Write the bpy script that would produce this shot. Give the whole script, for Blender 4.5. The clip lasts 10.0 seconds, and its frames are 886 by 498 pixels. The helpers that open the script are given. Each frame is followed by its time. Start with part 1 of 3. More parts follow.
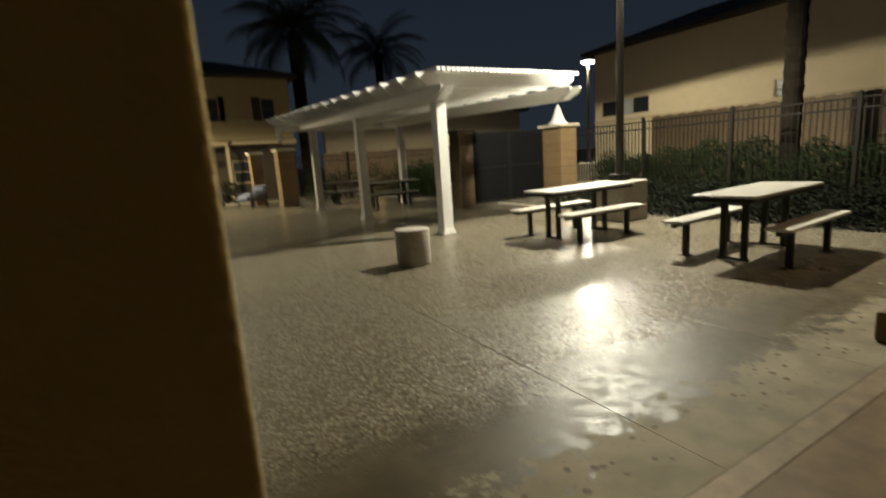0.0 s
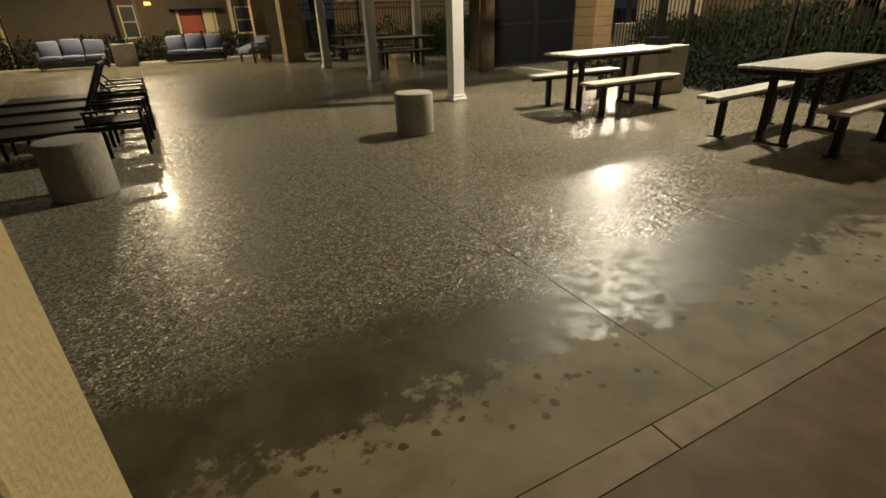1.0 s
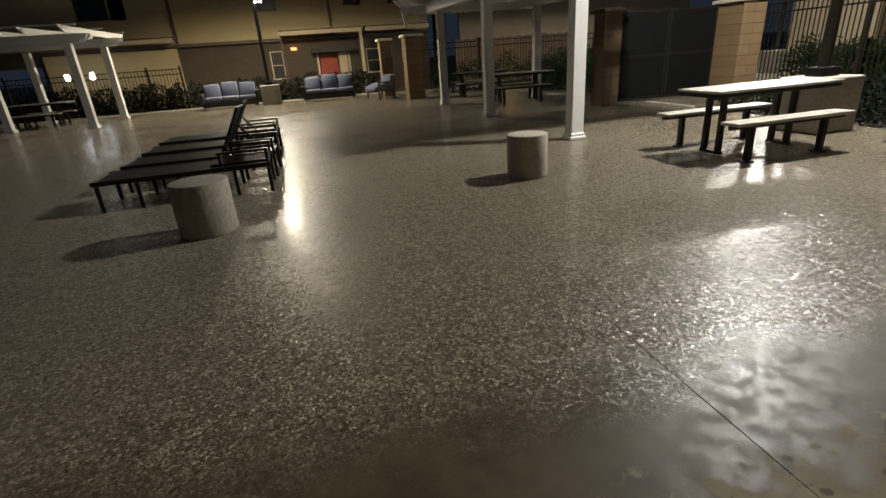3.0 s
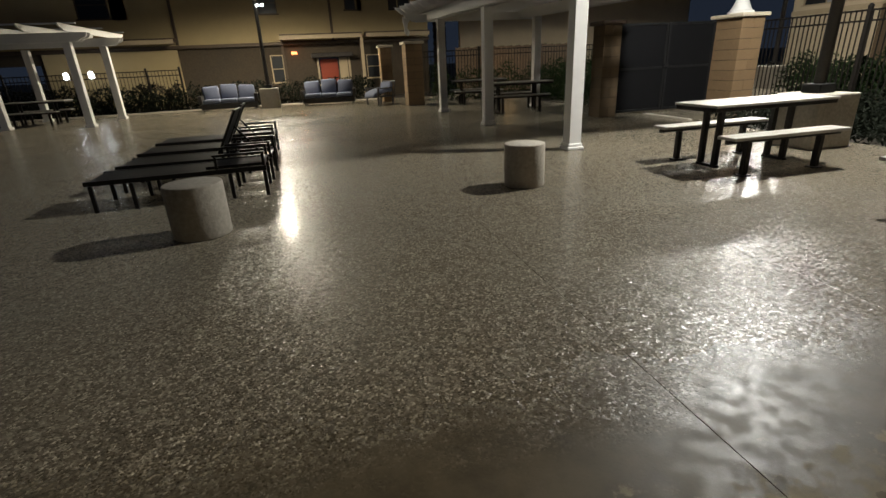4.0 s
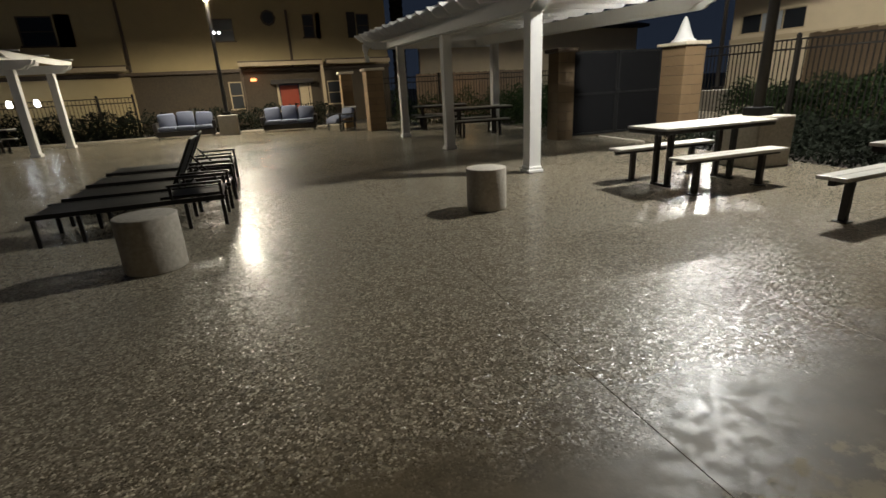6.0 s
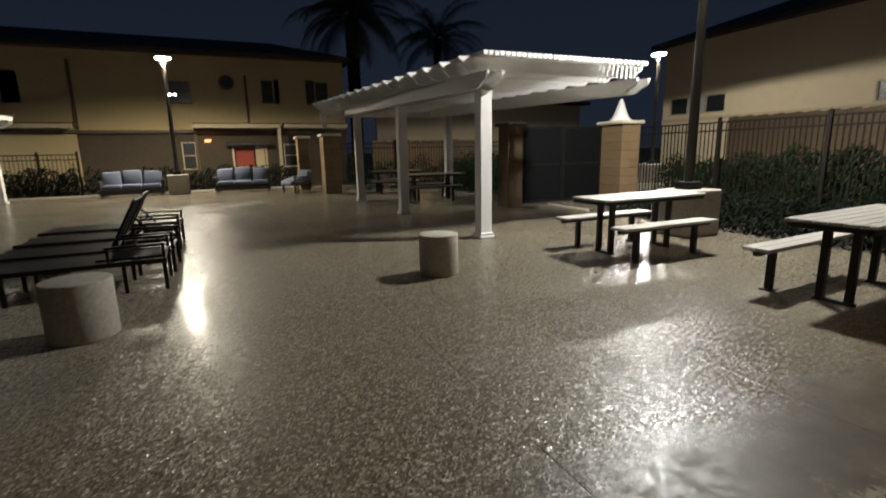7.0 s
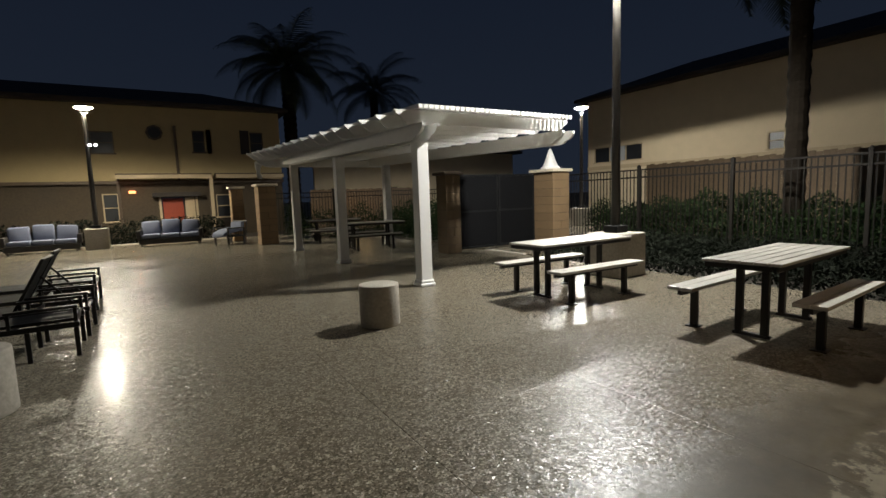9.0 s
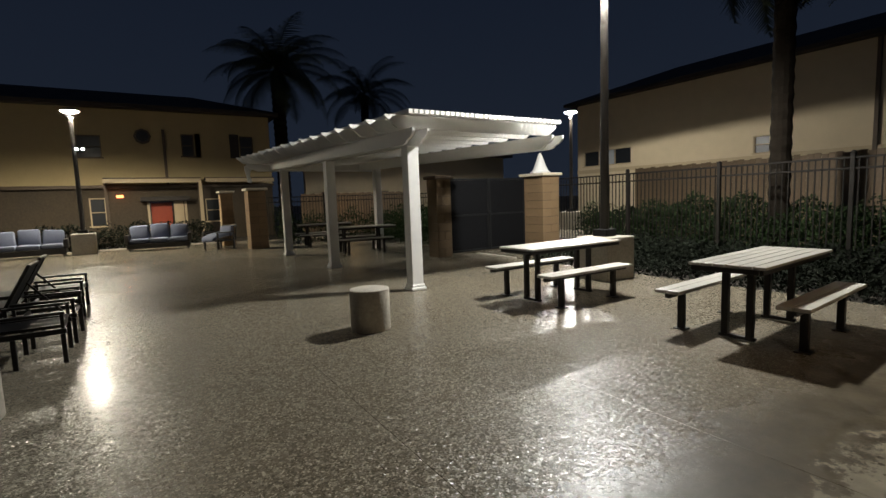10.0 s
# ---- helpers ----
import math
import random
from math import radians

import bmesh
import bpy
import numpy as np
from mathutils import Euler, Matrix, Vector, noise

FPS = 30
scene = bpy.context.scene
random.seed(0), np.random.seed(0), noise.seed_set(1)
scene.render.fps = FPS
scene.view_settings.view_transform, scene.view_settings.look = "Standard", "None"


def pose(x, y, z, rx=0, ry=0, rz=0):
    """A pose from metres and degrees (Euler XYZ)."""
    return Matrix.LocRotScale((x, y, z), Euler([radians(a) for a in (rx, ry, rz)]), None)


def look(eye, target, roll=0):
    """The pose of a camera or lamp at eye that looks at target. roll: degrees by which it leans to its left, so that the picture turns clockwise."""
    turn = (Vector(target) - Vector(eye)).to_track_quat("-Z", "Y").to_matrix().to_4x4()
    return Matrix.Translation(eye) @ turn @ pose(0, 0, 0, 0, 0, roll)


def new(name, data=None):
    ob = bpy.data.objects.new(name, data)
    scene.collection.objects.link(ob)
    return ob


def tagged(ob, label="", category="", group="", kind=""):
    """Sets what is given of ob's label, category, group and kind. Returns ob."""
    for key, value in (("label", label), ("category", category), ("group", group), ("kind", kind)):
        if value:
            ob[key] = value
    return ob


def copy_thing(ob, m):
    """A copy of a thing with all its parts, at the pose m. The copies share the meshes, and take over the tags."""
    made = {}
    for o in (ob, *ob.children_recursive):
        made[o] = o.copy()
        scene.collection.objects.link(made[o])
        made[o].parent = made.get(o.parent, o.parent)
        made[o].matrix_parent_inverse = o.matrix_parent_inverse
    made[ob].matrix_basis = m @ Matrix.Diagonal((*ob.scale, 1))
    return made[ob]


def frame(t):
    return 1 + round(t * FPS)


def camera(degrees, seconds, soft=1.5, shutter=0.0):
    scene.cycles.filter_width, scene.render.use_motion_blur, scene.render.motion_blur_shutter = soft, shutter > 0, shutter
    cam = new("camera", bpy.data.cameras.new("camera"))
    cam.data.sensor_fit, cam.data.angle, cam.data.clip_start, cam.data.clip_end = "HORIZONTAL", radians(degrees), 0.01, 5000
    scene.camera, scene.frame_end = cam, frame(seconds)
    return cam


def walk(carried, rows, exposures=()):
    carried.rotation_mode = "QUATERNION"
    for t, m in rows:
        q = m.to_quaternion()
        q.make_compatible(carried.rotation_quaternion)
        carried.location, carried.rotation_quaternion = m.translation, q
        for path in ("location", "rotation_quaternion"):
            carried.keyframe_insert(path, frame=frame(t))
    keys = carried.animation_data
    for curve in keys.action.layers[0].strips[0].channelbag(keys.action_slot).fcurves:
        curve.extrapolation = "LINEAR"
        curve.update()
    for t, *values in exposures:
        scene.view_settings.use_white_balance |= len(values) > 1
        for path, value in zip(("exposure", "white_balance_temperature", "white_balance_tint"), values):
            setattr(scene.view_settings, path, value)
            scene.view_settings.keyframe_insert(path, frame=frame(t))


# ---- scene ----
cam = camera(85.4, 10.0, 1.5, 0.5)
PATH = [
    (0, (-0.258, 0.212, 1.358), (0.724, 1.912, 0.984), -4.0),
    (0.2, (-0.161, 0.276, 1.322), (0.858, 1.924, 0.825), -2.4),
    (0.4, (-0.03, 0.330, 1.316), (0.955, 1.964, 0.711), -0.7),
    (0.5, (-0.006, 0.353, 1.307), (0.943, 1.988, 0.651), -1.0),
    (0.6, (0.02, 0.398, 1.304), (0.947, 2.022, 0.597), -0.5),
    (1, (0.093, 0.438, 1.289), (0.911, 2.036, 0.408), -2.1),
    (1.4, (0.111, 0.565, 1.311), (0.924, 2.147, 0.396), -2.7),
    (1.5, (0.115, 0.587, 1.312), (0.928, 2.169, 0.398), -3.0),
    (2, (0.19, 0.655, 1.319), (0.96, 2.262, 0.412), -3.5),
    (2.5, (0.305, 0.695, 1.345), (0.821, 2.47, 0.582), -3.9),
    (3, (0.285, 0.782, 1.343), (0.71, 2.587, 0.594), -4.2),
    (4.5, (0.314, 0.812, 1.346), (0.767, 2.631, 0.65), -2.4),
    (5, (0.319, 0.824, 1.355), (0.789, 2.651, 0.689), -3.1),
    (6.5, (0.333, 0.821, 1.374), (1.02, 2.601, 0.777), -1.9),
    (7, (0.355, 0.811, 1.402), (1.152, 2.601, 1.0), -1.2),
    (7.5, (0.349, 0.815, 1.418), (1.242, 2.58, 1.122), -0.9),
    (8, (0.357, 0.823, 1.424), (1.289, 2.574, 1.166), -1.5),
    (8.5, (0.368, 0.828, 1.431), (1.341, 2.557, 1.175), -1.8),
    (9, (0.378, 0.821, 1.433), (1.407, 2.522, 1.213), -2.0),
    (9.5, (0.368, 0.815, 1.435), (1.425, 2.5, 1.224), -2.0),
    (10, (0.375, 0.795, 1.447), (1.436, 2.478, 1.24), -2.1),
]
walk(cam, [(t, look(eye, target, roll)) for t, eye, target, roll in PATH],
     [(0, 0.62, 7600, 2), (0.6, 0.36, 8300, 5), (1.6, 0.2, 8200, 7), (2.6, 0.14, 6900, 9), (4.0, 0.16, 6500, 9), (10, 0.2, 6400, 9)])

# light: a wet night court, lit by post-top lamps
scene.view_settings.exposure = 0.0
world = bpy.data.worlds.new("night_sky")
scene.world = world
world.use_nodes = True
wn = world.node_tree.nodes
wl = world.node_tree.links
sky_geo = wn.new("ShaderNodeTexCoord")
sky_sep = wn.new("ShaderNodeSeparateXYZ")
sky_ramp = wn.new("ShaderNodeValToRGB")
wl.new(sky_geo.outputs["Generated"], sky_sep.inputs[0])
wl.new(sky_sep.outputs["Z"], sky_ramp.inputs[0])
sky_ramp.color_ramp.elements[0].position = 0.0
sky_ramp.color_ramp.elements[0].color = (0.0110, 0.0150, 0.0240, 1)
sky_ramp.color_ramp.elements[1].position = 0.55
sky_ramp.color_ramp.elements[1].color = (0.0046, 0.0074, 0.0155, 1)
wl.new(sky_ramp.outputs[0], wn["Background"].inputs["Color"])
wn["Background"].inputs["Strength"].default_value = 1.0

LAMP_WHITE = (1.0, 0.985, 0.93)


def light(kind, name, place, watts, colour, size=0.1, aim=None, spread=None, soft_edge=0.2):
    data = bpy.data.lights.new(name, kind)
    data.energy, data.color = watts, colour
    if kind == "AREA":
        data.shape, data.size = "DISK", size
        if spread:
            data.spread = radians(spread)
    else:
        data.shadow_soft_size = size
    if kind == "SPOT":
        data.spot_size, data.spot_blend = radians(spread), soft_edge
    ob = new(name, data)
    ob.matrix_world = look(place, aim) if aim else Matrix.Translation(place)
    return ob


light("SPOT", "lamp_light_near", (7.06, 6.22, 4.70), 3200, LAMP_WHITE, 0.16, (7.0, 6.2, 0), 174, 0.55)
light("SPOT", "lamp_light_gate", (15.9, 15.1, 4.72), 2300, (1.0, 0.96, 0.86), 0.14, (15.9, 14.85, 0), 178, 0.08)
light("SPOT", "lamp_light_far", (-1.25, 21.4, 4.72), 4100, (1.0, 0.90, 0.70), 0.12, (-1.25, 21.35, 0), 173, 0.6)
light("SPOT", "porch_light", (0.5, 1.16, 2.57), 30, (1.0, 0.77, 0.32), 0.05, (0.5, 1.17, 0), 112, 0.4)
light("POINT", "sconce_light", (4.45, 1.62, 2.15), 5, (1.0, 0.56, 0.22), 0.06)
light("POINT", "house_light_red", (-0.25, 27.2, 2.12), 2.5, (1.0, 0.42, 0.2), 0.06)
light("POINT", "wall_light_one", (-9.7, 25.75, 1.5), 2.5, (0.9, 0.95, 1.0), 0.07)
light("POINT", "wall_light_two", (-8.75, 25.75, 1.5), 2.5, (0.9, 0.95, 1.0), 0.07)
light("POINT", "yard_light", (9.5, 23.4, 1.25), 8, (1.0, 0.62, 0.25), 0.35)


# ---- materials ----
def material(name, colour, rough=0.6, metal=0.0, vary=0.25, grain=30.0, bump=0.15, depth=0.01, spots=None, coat=0.0, tone=None, spec=0.5):
    """A surface with variation at two scales, fine relief and optional stains."""
    mat = bpy.data.materials.new(name)
    mat.use_nodes = True
    n, l = mat.node_tree.nodes, mat.node_tree.links
    b = n["Principled BSDF"]
    co = n.new("ShaderNodeTexCoord")
    info = n.new("ShaderNodeObjectInfo")
    big, fine = n.new("ShaderNodeTexNoise"), n.new("ShaderNodeTexNoise")
    big.inputs["Scale"].default_value, big.inputs["Detail"].default_value = grain * 0.08, 5
    fine.inputs["Scale"].default_value, fine.inputs["Detail"].default_value = grain, 6
    l.new(co.outputs["Object"], big.inputs["Vector"])
    l.new(co.outputs["Object"], fine.inputs["Vector"])
    mix = n.new("ShaderNodeMath")
    mix.operation = "ADD"
    l.new(big.outputs["Fac"], mix.inputs[0])
    l.new(fine.outputs["Fac"], mix.inputs[1])
    add = n.new("ShaderNodeMath")
    add.operation, add.inputs[1].default_value = "MULTIPLY_ADD", 0.3
    l.new(info.outputs["Random"], add.inputs[0])
    l.new(mix.outputs[0], add.inputs[2])
    rng = n.new("ShaderNodeMapRange")
    rng.inputs["From Min"].default_value, rng.inputs["From Max"].default_value = 0.65, 1.65
    l.new(add.outputs[0], rng.inputs["Value"])
    ramp = n.new("ShaderNodeMix")
    ramp.data_type = "RGBA"
    dark = tone or [c * (1 - vary) for c in colour]
    lite = [min(1, c * (1 + vary)) for c in colour]
    ramp.inputs["A"].default_value, ramp.inputs["B"].default_value = (*dark, 1), (*lite, 1)
    l.new(rng.outputs[0], ramp.inputs["Factor"])
    l.new(ramp.outputs["Result"], b.inputs["Base Color"])
    b.inputs["Metallic"].default_value = metal
    b.inputs["Specular IOR Level"].default_value = spec
    rr = n.new("ShaderNodeMapRange")
    rr.inputs["To Min"].default_value, rr.inputs["To Max"].default_value = max(0.03, rough - 0.12), min(1, rough + 0.12)
    l.new(big.outputs["Fac"], rr.inputs["Value"])
    l.new(rr.outputs[0], b.inputs["Roughness"])
    b.inputs["Coat Weight"].default_value, b.inputs["Coat Roughness"].default_value = coat, 0.08
    bm_ = n.new("ShaderNodeBump")
    bm_.inputs["Strength"].default_value, bm_.inputs["Distance"].default_value = bump, depth
    l.new(fine.outputs["Fac"], bm_.inputs["Height"])
    l.new(bm_.outputs[0], b.inputs["Normal"])
    return mat


def glow(name, colour, strength):
    mat = bpy.data.materials.new(name)
    mat.use_nodes = True
    b = mat.node_tree.nodes["Principled BSDF"]
    b.inputs["Base Color"].default_value = (*colour, 1)
    b.inputs["Emission Color"].default_value = (*colour, 1)
    b.inputs["Emission Strength"].default_value = strength
    return mat


def wet_paving():
    """Exposed aggregate under rain water; trowelled and drier towards the eaves of the porch."""
    mat = bpy.data.materials.new("wet_aggregate_paving")
    mat.use_nodes = True
    n, l = mat.node_tree.nodes, mat.node_tree.links
    b = n["Principled BSDF"]
    geo = n.new("ShaderNodeNewGeometry")
    sep = n.new("ShaderNodeSeparateXYZ")
    l.new(geo.outputs["Position"], sep.inputs[0])

    def noise_at(scale, detail=4, rough=0.55):
        t = n.new("ShaderNodeTexNoise")
        t.inputs["Scale"].default_value, t.inputs["Detail"].default_value, t.inputs["Roughness"].default_value = scale, detail, rough
        l.new(geo.outputs["Position"], t.inputs["Vector"])
        return t.outputs["Fac"]

    def calc(op, a, c=None, d=None):
        m = n.new("ShaderNodeMath")
        m.operation = op
        for k, v in enumerate((a, c, d)):
            if v is None:
                continue
            if isinstance(v, bpy.types.NodeSocket):
                l.new(v, m.inputs[k])
            else:
                m.inputs[k].default_value = v
        return m.outputs[0]

    def ramp(v, a, c, to_a=0.0, to_c=1.0):
        m = n.new("ShaderNodeMapRange")
        m.interpolation_type = "SMOOTHSTEP"
        for k, w in zip(("From Min", "From Max", "To Min", "To Max"), (a, c, to_a, to_c)):
            if isinstance(w, bpy.types.NodeSocket):
                l.new(w, m.inputs[k])
            else:
                m.inputs[k].default_value = w
        l.new(v, m.inputs["Value"])
        return m.outputs[0]

    def blend(f, a, c):
        m = n.new("ShaderNodeMix")
        m.data_type = "RGBA"
        for k, v in (("A", a), ("B", c)):
            if isinstance(v, bpy.types.NodeSocket):
                l.new(v, m.inputs[k])
            else:
                m.inputs[k].default_value = (*v, 1)
        l.new(f, m.inputs["Factor"])
        return m.outputs["Result"]

    wob = noise_at(2.2, 5)
    edge = calc("MULTIPLY_ADD", wob, 0.9, sep.outputs["Y"])          # y + wobble
    aggregate = ramp(edge, 2.45, 3.0)
    # dry margin with rain spots
    drop = n.new("ShaderNodeTexVoronoi")
    drop.inputs["Scale"].default_value, drop.inputs["Randomness"].default_value = 11.0, 1.0
    l.new(geo.outputs["Position"], drop.inputs["Vector"])
    spot = ramp(calc("MULTIPLY_ADD", noise_at(19, 5), 0.55, drop.outputs["Distance"]), 0.44, 0.475, 1.0, 0.0)
    dryedge = calc("MULTIPLY_ADD", noise_at(6.5, 8, 0.72), 1.3, sep.outputs["Y"])
    damp = ramp(dryedge, 2.25, 2.36)
    wet = calc("MAXIMUM", damp, calc("MULTIPLY", spot, ramp(sep.outputs["Y"], 1.25, 1.45)))
    puddle = noise_at(0.55, 3)
    # pebbles
    peb = n.new("ShaderNodeTexVoronoi")
    peb.feature, peb.inputs["Scale"].default_value = "SMOOTH_F1", 96.0
    peb.inputs["Smoothness"].default_value = 0.35
    l.new(geo.outputs["Position"], peb.inputs["Vector"])
    cell = n.new("ShaderNodeTexVoronoi")
    cell.inputs["Scale"].default_value = 96.0
    l.new(geo.outputs["Position"], cell.inputs["Vector"])
    csep = n.new("ShaderNodeSeparateColor")
    l.new(cell.outputs["Color"], csep.inputs[0])
    chip = ramp(csep.outputs[0], 0.72, 0.78)
    stone = blend(csep.outputs[1], (0.046, 0.036, 0.023), (0.105, 0.085, 0.056))
    stone = blend(chip, stone, blend(csep.outputs[1], (0.19, 0.162, 0.115), (0.36, 0.315, 0.235)))
    # larger stones among the small ones
    clump = n.new("ShaderNodeTexVoronoi")
    clump.inputs["Scale"].default_value = 46.0
    l.new(geo.outputs["Position"], clump.inputs["Vector"])
    ksep = n.new("ShaderNodeSeparateColor")
    l.new(clump.outputs["Color"], ksep.inputs[0])
    stone = blend(ramp(ksep.outputs[0], 0.62, 0.72, 0.0, 0.55), stone, (0.20, 0.17, 0.125))
    stone = blend(ramp(ksep.outputs[1], 0.55, 0.70, 0.0, 0.6), stone, (0.035, 0.027, 0.017))
    stone = blend(ramp(noise_at(0.9, 5), 0.35, 0.75, 0.0, 0.35), stone, (0.11, 0.10, 0.078))
    smooth_dry = blend(ramp(noise_at(3.5, 6), 0.3, 0.72), (0.145, 0.125, 0.085), (0.225, 0.195, 0.138))
    smooth_wet = blend(ramp(noise_at(4.0, 6), 0.3, 0.7), (0.050, 0.039, 0.023), (0.086, 0.069, 0.043))
    l.new(blend(aggregate, blend(wet, smooth_dry, smooth_wet), stone), b.inputs["Base Color"])
    film = ramp(noise_at(11.0, 7, 0.7), 0.36, 0.66)
    r_wet = ramp(film, 0, 1, 0.38, 0.54)
    r_dry = calc("ADD", 0.72, 0.0)
    r_smooth = calc("ADD", calc("MULTIPLY", damp, r_wet), calc("MULTIPLY", calc("SUBTRACT", 1.0, damp), r_dry))
    r_agg = ramp(puddle, 0.35, 0.68, 0.26, 0.20)
    rough = calc("ADD", calc("MULTIPLY", aggregate, r_agg), calc("MULTIPLY", calc("SUBTRACT", 1.0, aggregate), r_smooth))
    l.new(rough, b.inputs["Roughness"])
    l.new(calc("MULTIPLY_ADD", aggregate, 0.15, 0.19), b.inputs["Specular IOR Level"])
    lift = calc("MULTIPLY", ramp(csep.outputs[2], 0.45, 0.97, 0.10, 1.3), calc("SUBTRACT", 0.75, peb.outputs["Distance"]))
    fill = ramp(puddle, 0.5, 0.68, 1.0, 0.42)                           # water lies over the stones in the hollows
    height = calc("MULTIPLY", calc("MULTIPLY", lift, aggregate), fill)
    height = calc("ADD", height, calc("MULTIPLY", noise_at(70, 3), 0.10))
    height = calc("ADD", height, calc("MULTIPLY", noise_at(9, 3), 0.07))
    bump = n.new("ShaderNodeBump")
    bump.inputs["Strength"].default_value, bump.inputs["Distance"].default_value = 1.0, 0.0042
    l.new(height, bump.inputs["Height"])
    # each wet stone leans its own way, a few of them steeply
    lean = n.new("ShaderNodeVectorMath")
    lean.operation = "SUBTRACT"
    lean.inputs[1].default_value = (0.5, 0.5, 0.5)
    l.new(cell.outputs["Color"], lean.inputs[0])
    tilt = n.new("ShaderNodeVectorMath")
    tilt.operation = "SCALE"
    l.new(lean.outputs[0], tilt.inputs[0])
    l.new(calc("MULTIPLY", aggregate, ramp(csep.outputs[2], 0.15, 0.98, 0.12, 0.95)), tilt.inputs["Scale"])
    slant = n.new("ShaderNodeVectorMath")
    slant.operation = "SUBTRACT"
    slant.inputs[1].default_value = (0.5, 0.5, 0.5)
    l.new(clump.outputs["Color"], slant.inputs[0])
    turned = n.new("ShaderNodeVectorMath")
    turned.operation = "SCALE"
    l.new(slant.outputs[0], turned.inputs[0])
    l.new(calc("MULTIPLY", aggregate, ramp(ksep.outputs[2], 0.35, 0.95, 0.03, 0.32)), turned.inputs["Scale"])
    base = n.new("ShaderNodeVectorMath")
    l.new(bump.outputs[0], base.inputs[0])
    l.new(turned.outputs[0], base.inputs[1])
    both = n.new("ShaderNodeVectorMath")
    l.new(base.outputs[0], both.inputs[0])
    l.new(tilt.outputs[0], both.inputs[1])
    unit = n.new("ShaderNodeVectorMath")
    unit.operation = "NORMALIZE"
    l.new(both.outputs[0], unit.inputs[0])
    l.new(unit.outputs[0], b.inputs["Normal"])
    # the rough flanks of the stones catch light that comes in low
    l.new(calc("MULTIPLY", aggregate, 0.22), b.inputs["Sheen Weight"])
    b.inputs["Sheen Roughness"].default_value, b.inputs["Sheen Tint"].default_value = 0.55, (0.80, 0.72, 0.56, 1)
    # a thin film of rain water over the stones
    calm = n.new("ShaderNodeBump")
    calm.inputs["Strength"].default_value, calm.inputs["Distance"].default_value = 1.0, 0.0011
    l.new(height, calm.inputs["Height"])
    l.new(calm.outputs[0], b.inputs["Coat Normal"])
    l.new(calc("MULTIPLY", aggregate, ramp(noise_at(26, 4, 0.6), 0.42, 0.60, 0.03, 0.5)), b.inputs["Coat Weight"])
    b.inputs["Coat Roughness"].default_value, b.inputs["Coat IOR"].default_value = 0.13, 1.33
    return mat


PAVING = wet_paving()
CONCRETE = material("cast_concrete", (0.31, 0.28, 0.23), 0.75, vary=0.36, grain=26, bump=0.8, depth=0.006)
KERB = material("porch_concrete", (0.165, 0.125, 0.080), 0.6, vary=0.5, grain=9, bump=0.2, depth=0.004, spec=0.25)
PORCH = material("brown_trowelled_floor", (0.105, 0.072, 0.041), 0.6, vary=0.6, grain=7, bump=0.25, depth=0.004, spec=0.2)
JOINT = material("joint_filler", (0.03, 0.026, 0.02), 0.8)
STUCCO = material("tan_stucco", (0.52, 0.42, 0.24), 0.9, vary=0.10, grain=60, bump=0.7, depth=0.008)
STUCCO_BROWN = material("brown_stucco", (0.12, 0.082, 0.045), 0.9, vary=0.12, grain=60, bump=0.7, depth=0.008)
STUCCO_FAR = material("ochre_house_stucco", (0.38, 0.295, 0.155), 0.9, vary=0.10, grain=25, bump=0.3)
STUCCO_PALE = material("pale_house_stucco", (0.56, 0.46, 0.31), 0.9, vary=0.10, grain=25, bump=0.3)
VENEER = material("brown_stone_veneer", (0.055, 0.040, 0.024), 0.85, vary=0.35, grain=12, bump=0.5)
BLOCK = material("split_face_block", (0.185, 0.118, 0.058), 0.85, vary=0.22, grain=25, bump=0.6, depth=0.01)
CAP = material("pale_cap_stone", (0.55, 0.48, 0.36), 0.7, vary=0.12, grain=25, bump=0.3)
WHITE = material("white_vinyl", (0.70, 0.69, 0.66), 0.55, vary=0.05, grain=14, bump=0.06, spec=0.3)
BLACK = material("black_powder_coat", (0.009, 0.009, 0.009), 0.55, vary=0.3, grain=40, bump=0.08, spec=0.15)
POLE = material("bronze_lamp_pole", (0.030, 0.026, 0.021), 0.42, vary=0.3, grain=40, bump=0.08, spec=0.45)
IRON = material("dark_fence_iron", (0.011, 0.009, 0.007), 0.65, vary=0.3, grain=40, bump=0.1, spec=0.15)
FRAME = material("dark_bronze_frame", (0.010, 0.009, 0.008), 0.4, vary=0.3, grain=30, bump=0.06, spec=0.2)
LEGS = material("brown_steel_frame", (0.011, 0.009, 0.007), 0.4, vary=0.3, grain=30, bump=0.08, spec=0.25)
SLAT = material("wet_composite_plank", (0.37, 0.35, 0.31), 0.4, vary=0.18, grain=18, bump=0.15, depth=0.004)
SLING = material("wet_sling_mesh", (0.010, 0.0098, 0.0095), 0.5, vary=0.3, grain=12, bump=0.25, depth=0.003, spec=0.12)
CUSHION = material("blue_grey_cushion", (0.105, 0.118, 0.17), 0.85, vary=0.12, grain=22, bump=0.3)
WICKER = material("dark_wicker", (0.02, 0.017, 0.015), 0.6, vary=0.4, grain=60, bump=0.6)
ROOF = material("dark_roof_tile", (0.035, 0.028, 0.024), 0.8, vary=0.35, grain=10, bump=0.5)
TRIM = material("dark_brown_trim", (0.075, 0.05, 0.03), 0.6, vary=0.2, grain=14)
TRIM_PALE = material("tan_trim", (0.42, 0.33, 0.21), 0.7, vary=0.12, grain=14)
DOOR_RED = material("red_door_paint", (0.26, 0.04, 0.015), 0.5, vary=0.15, grain=10)
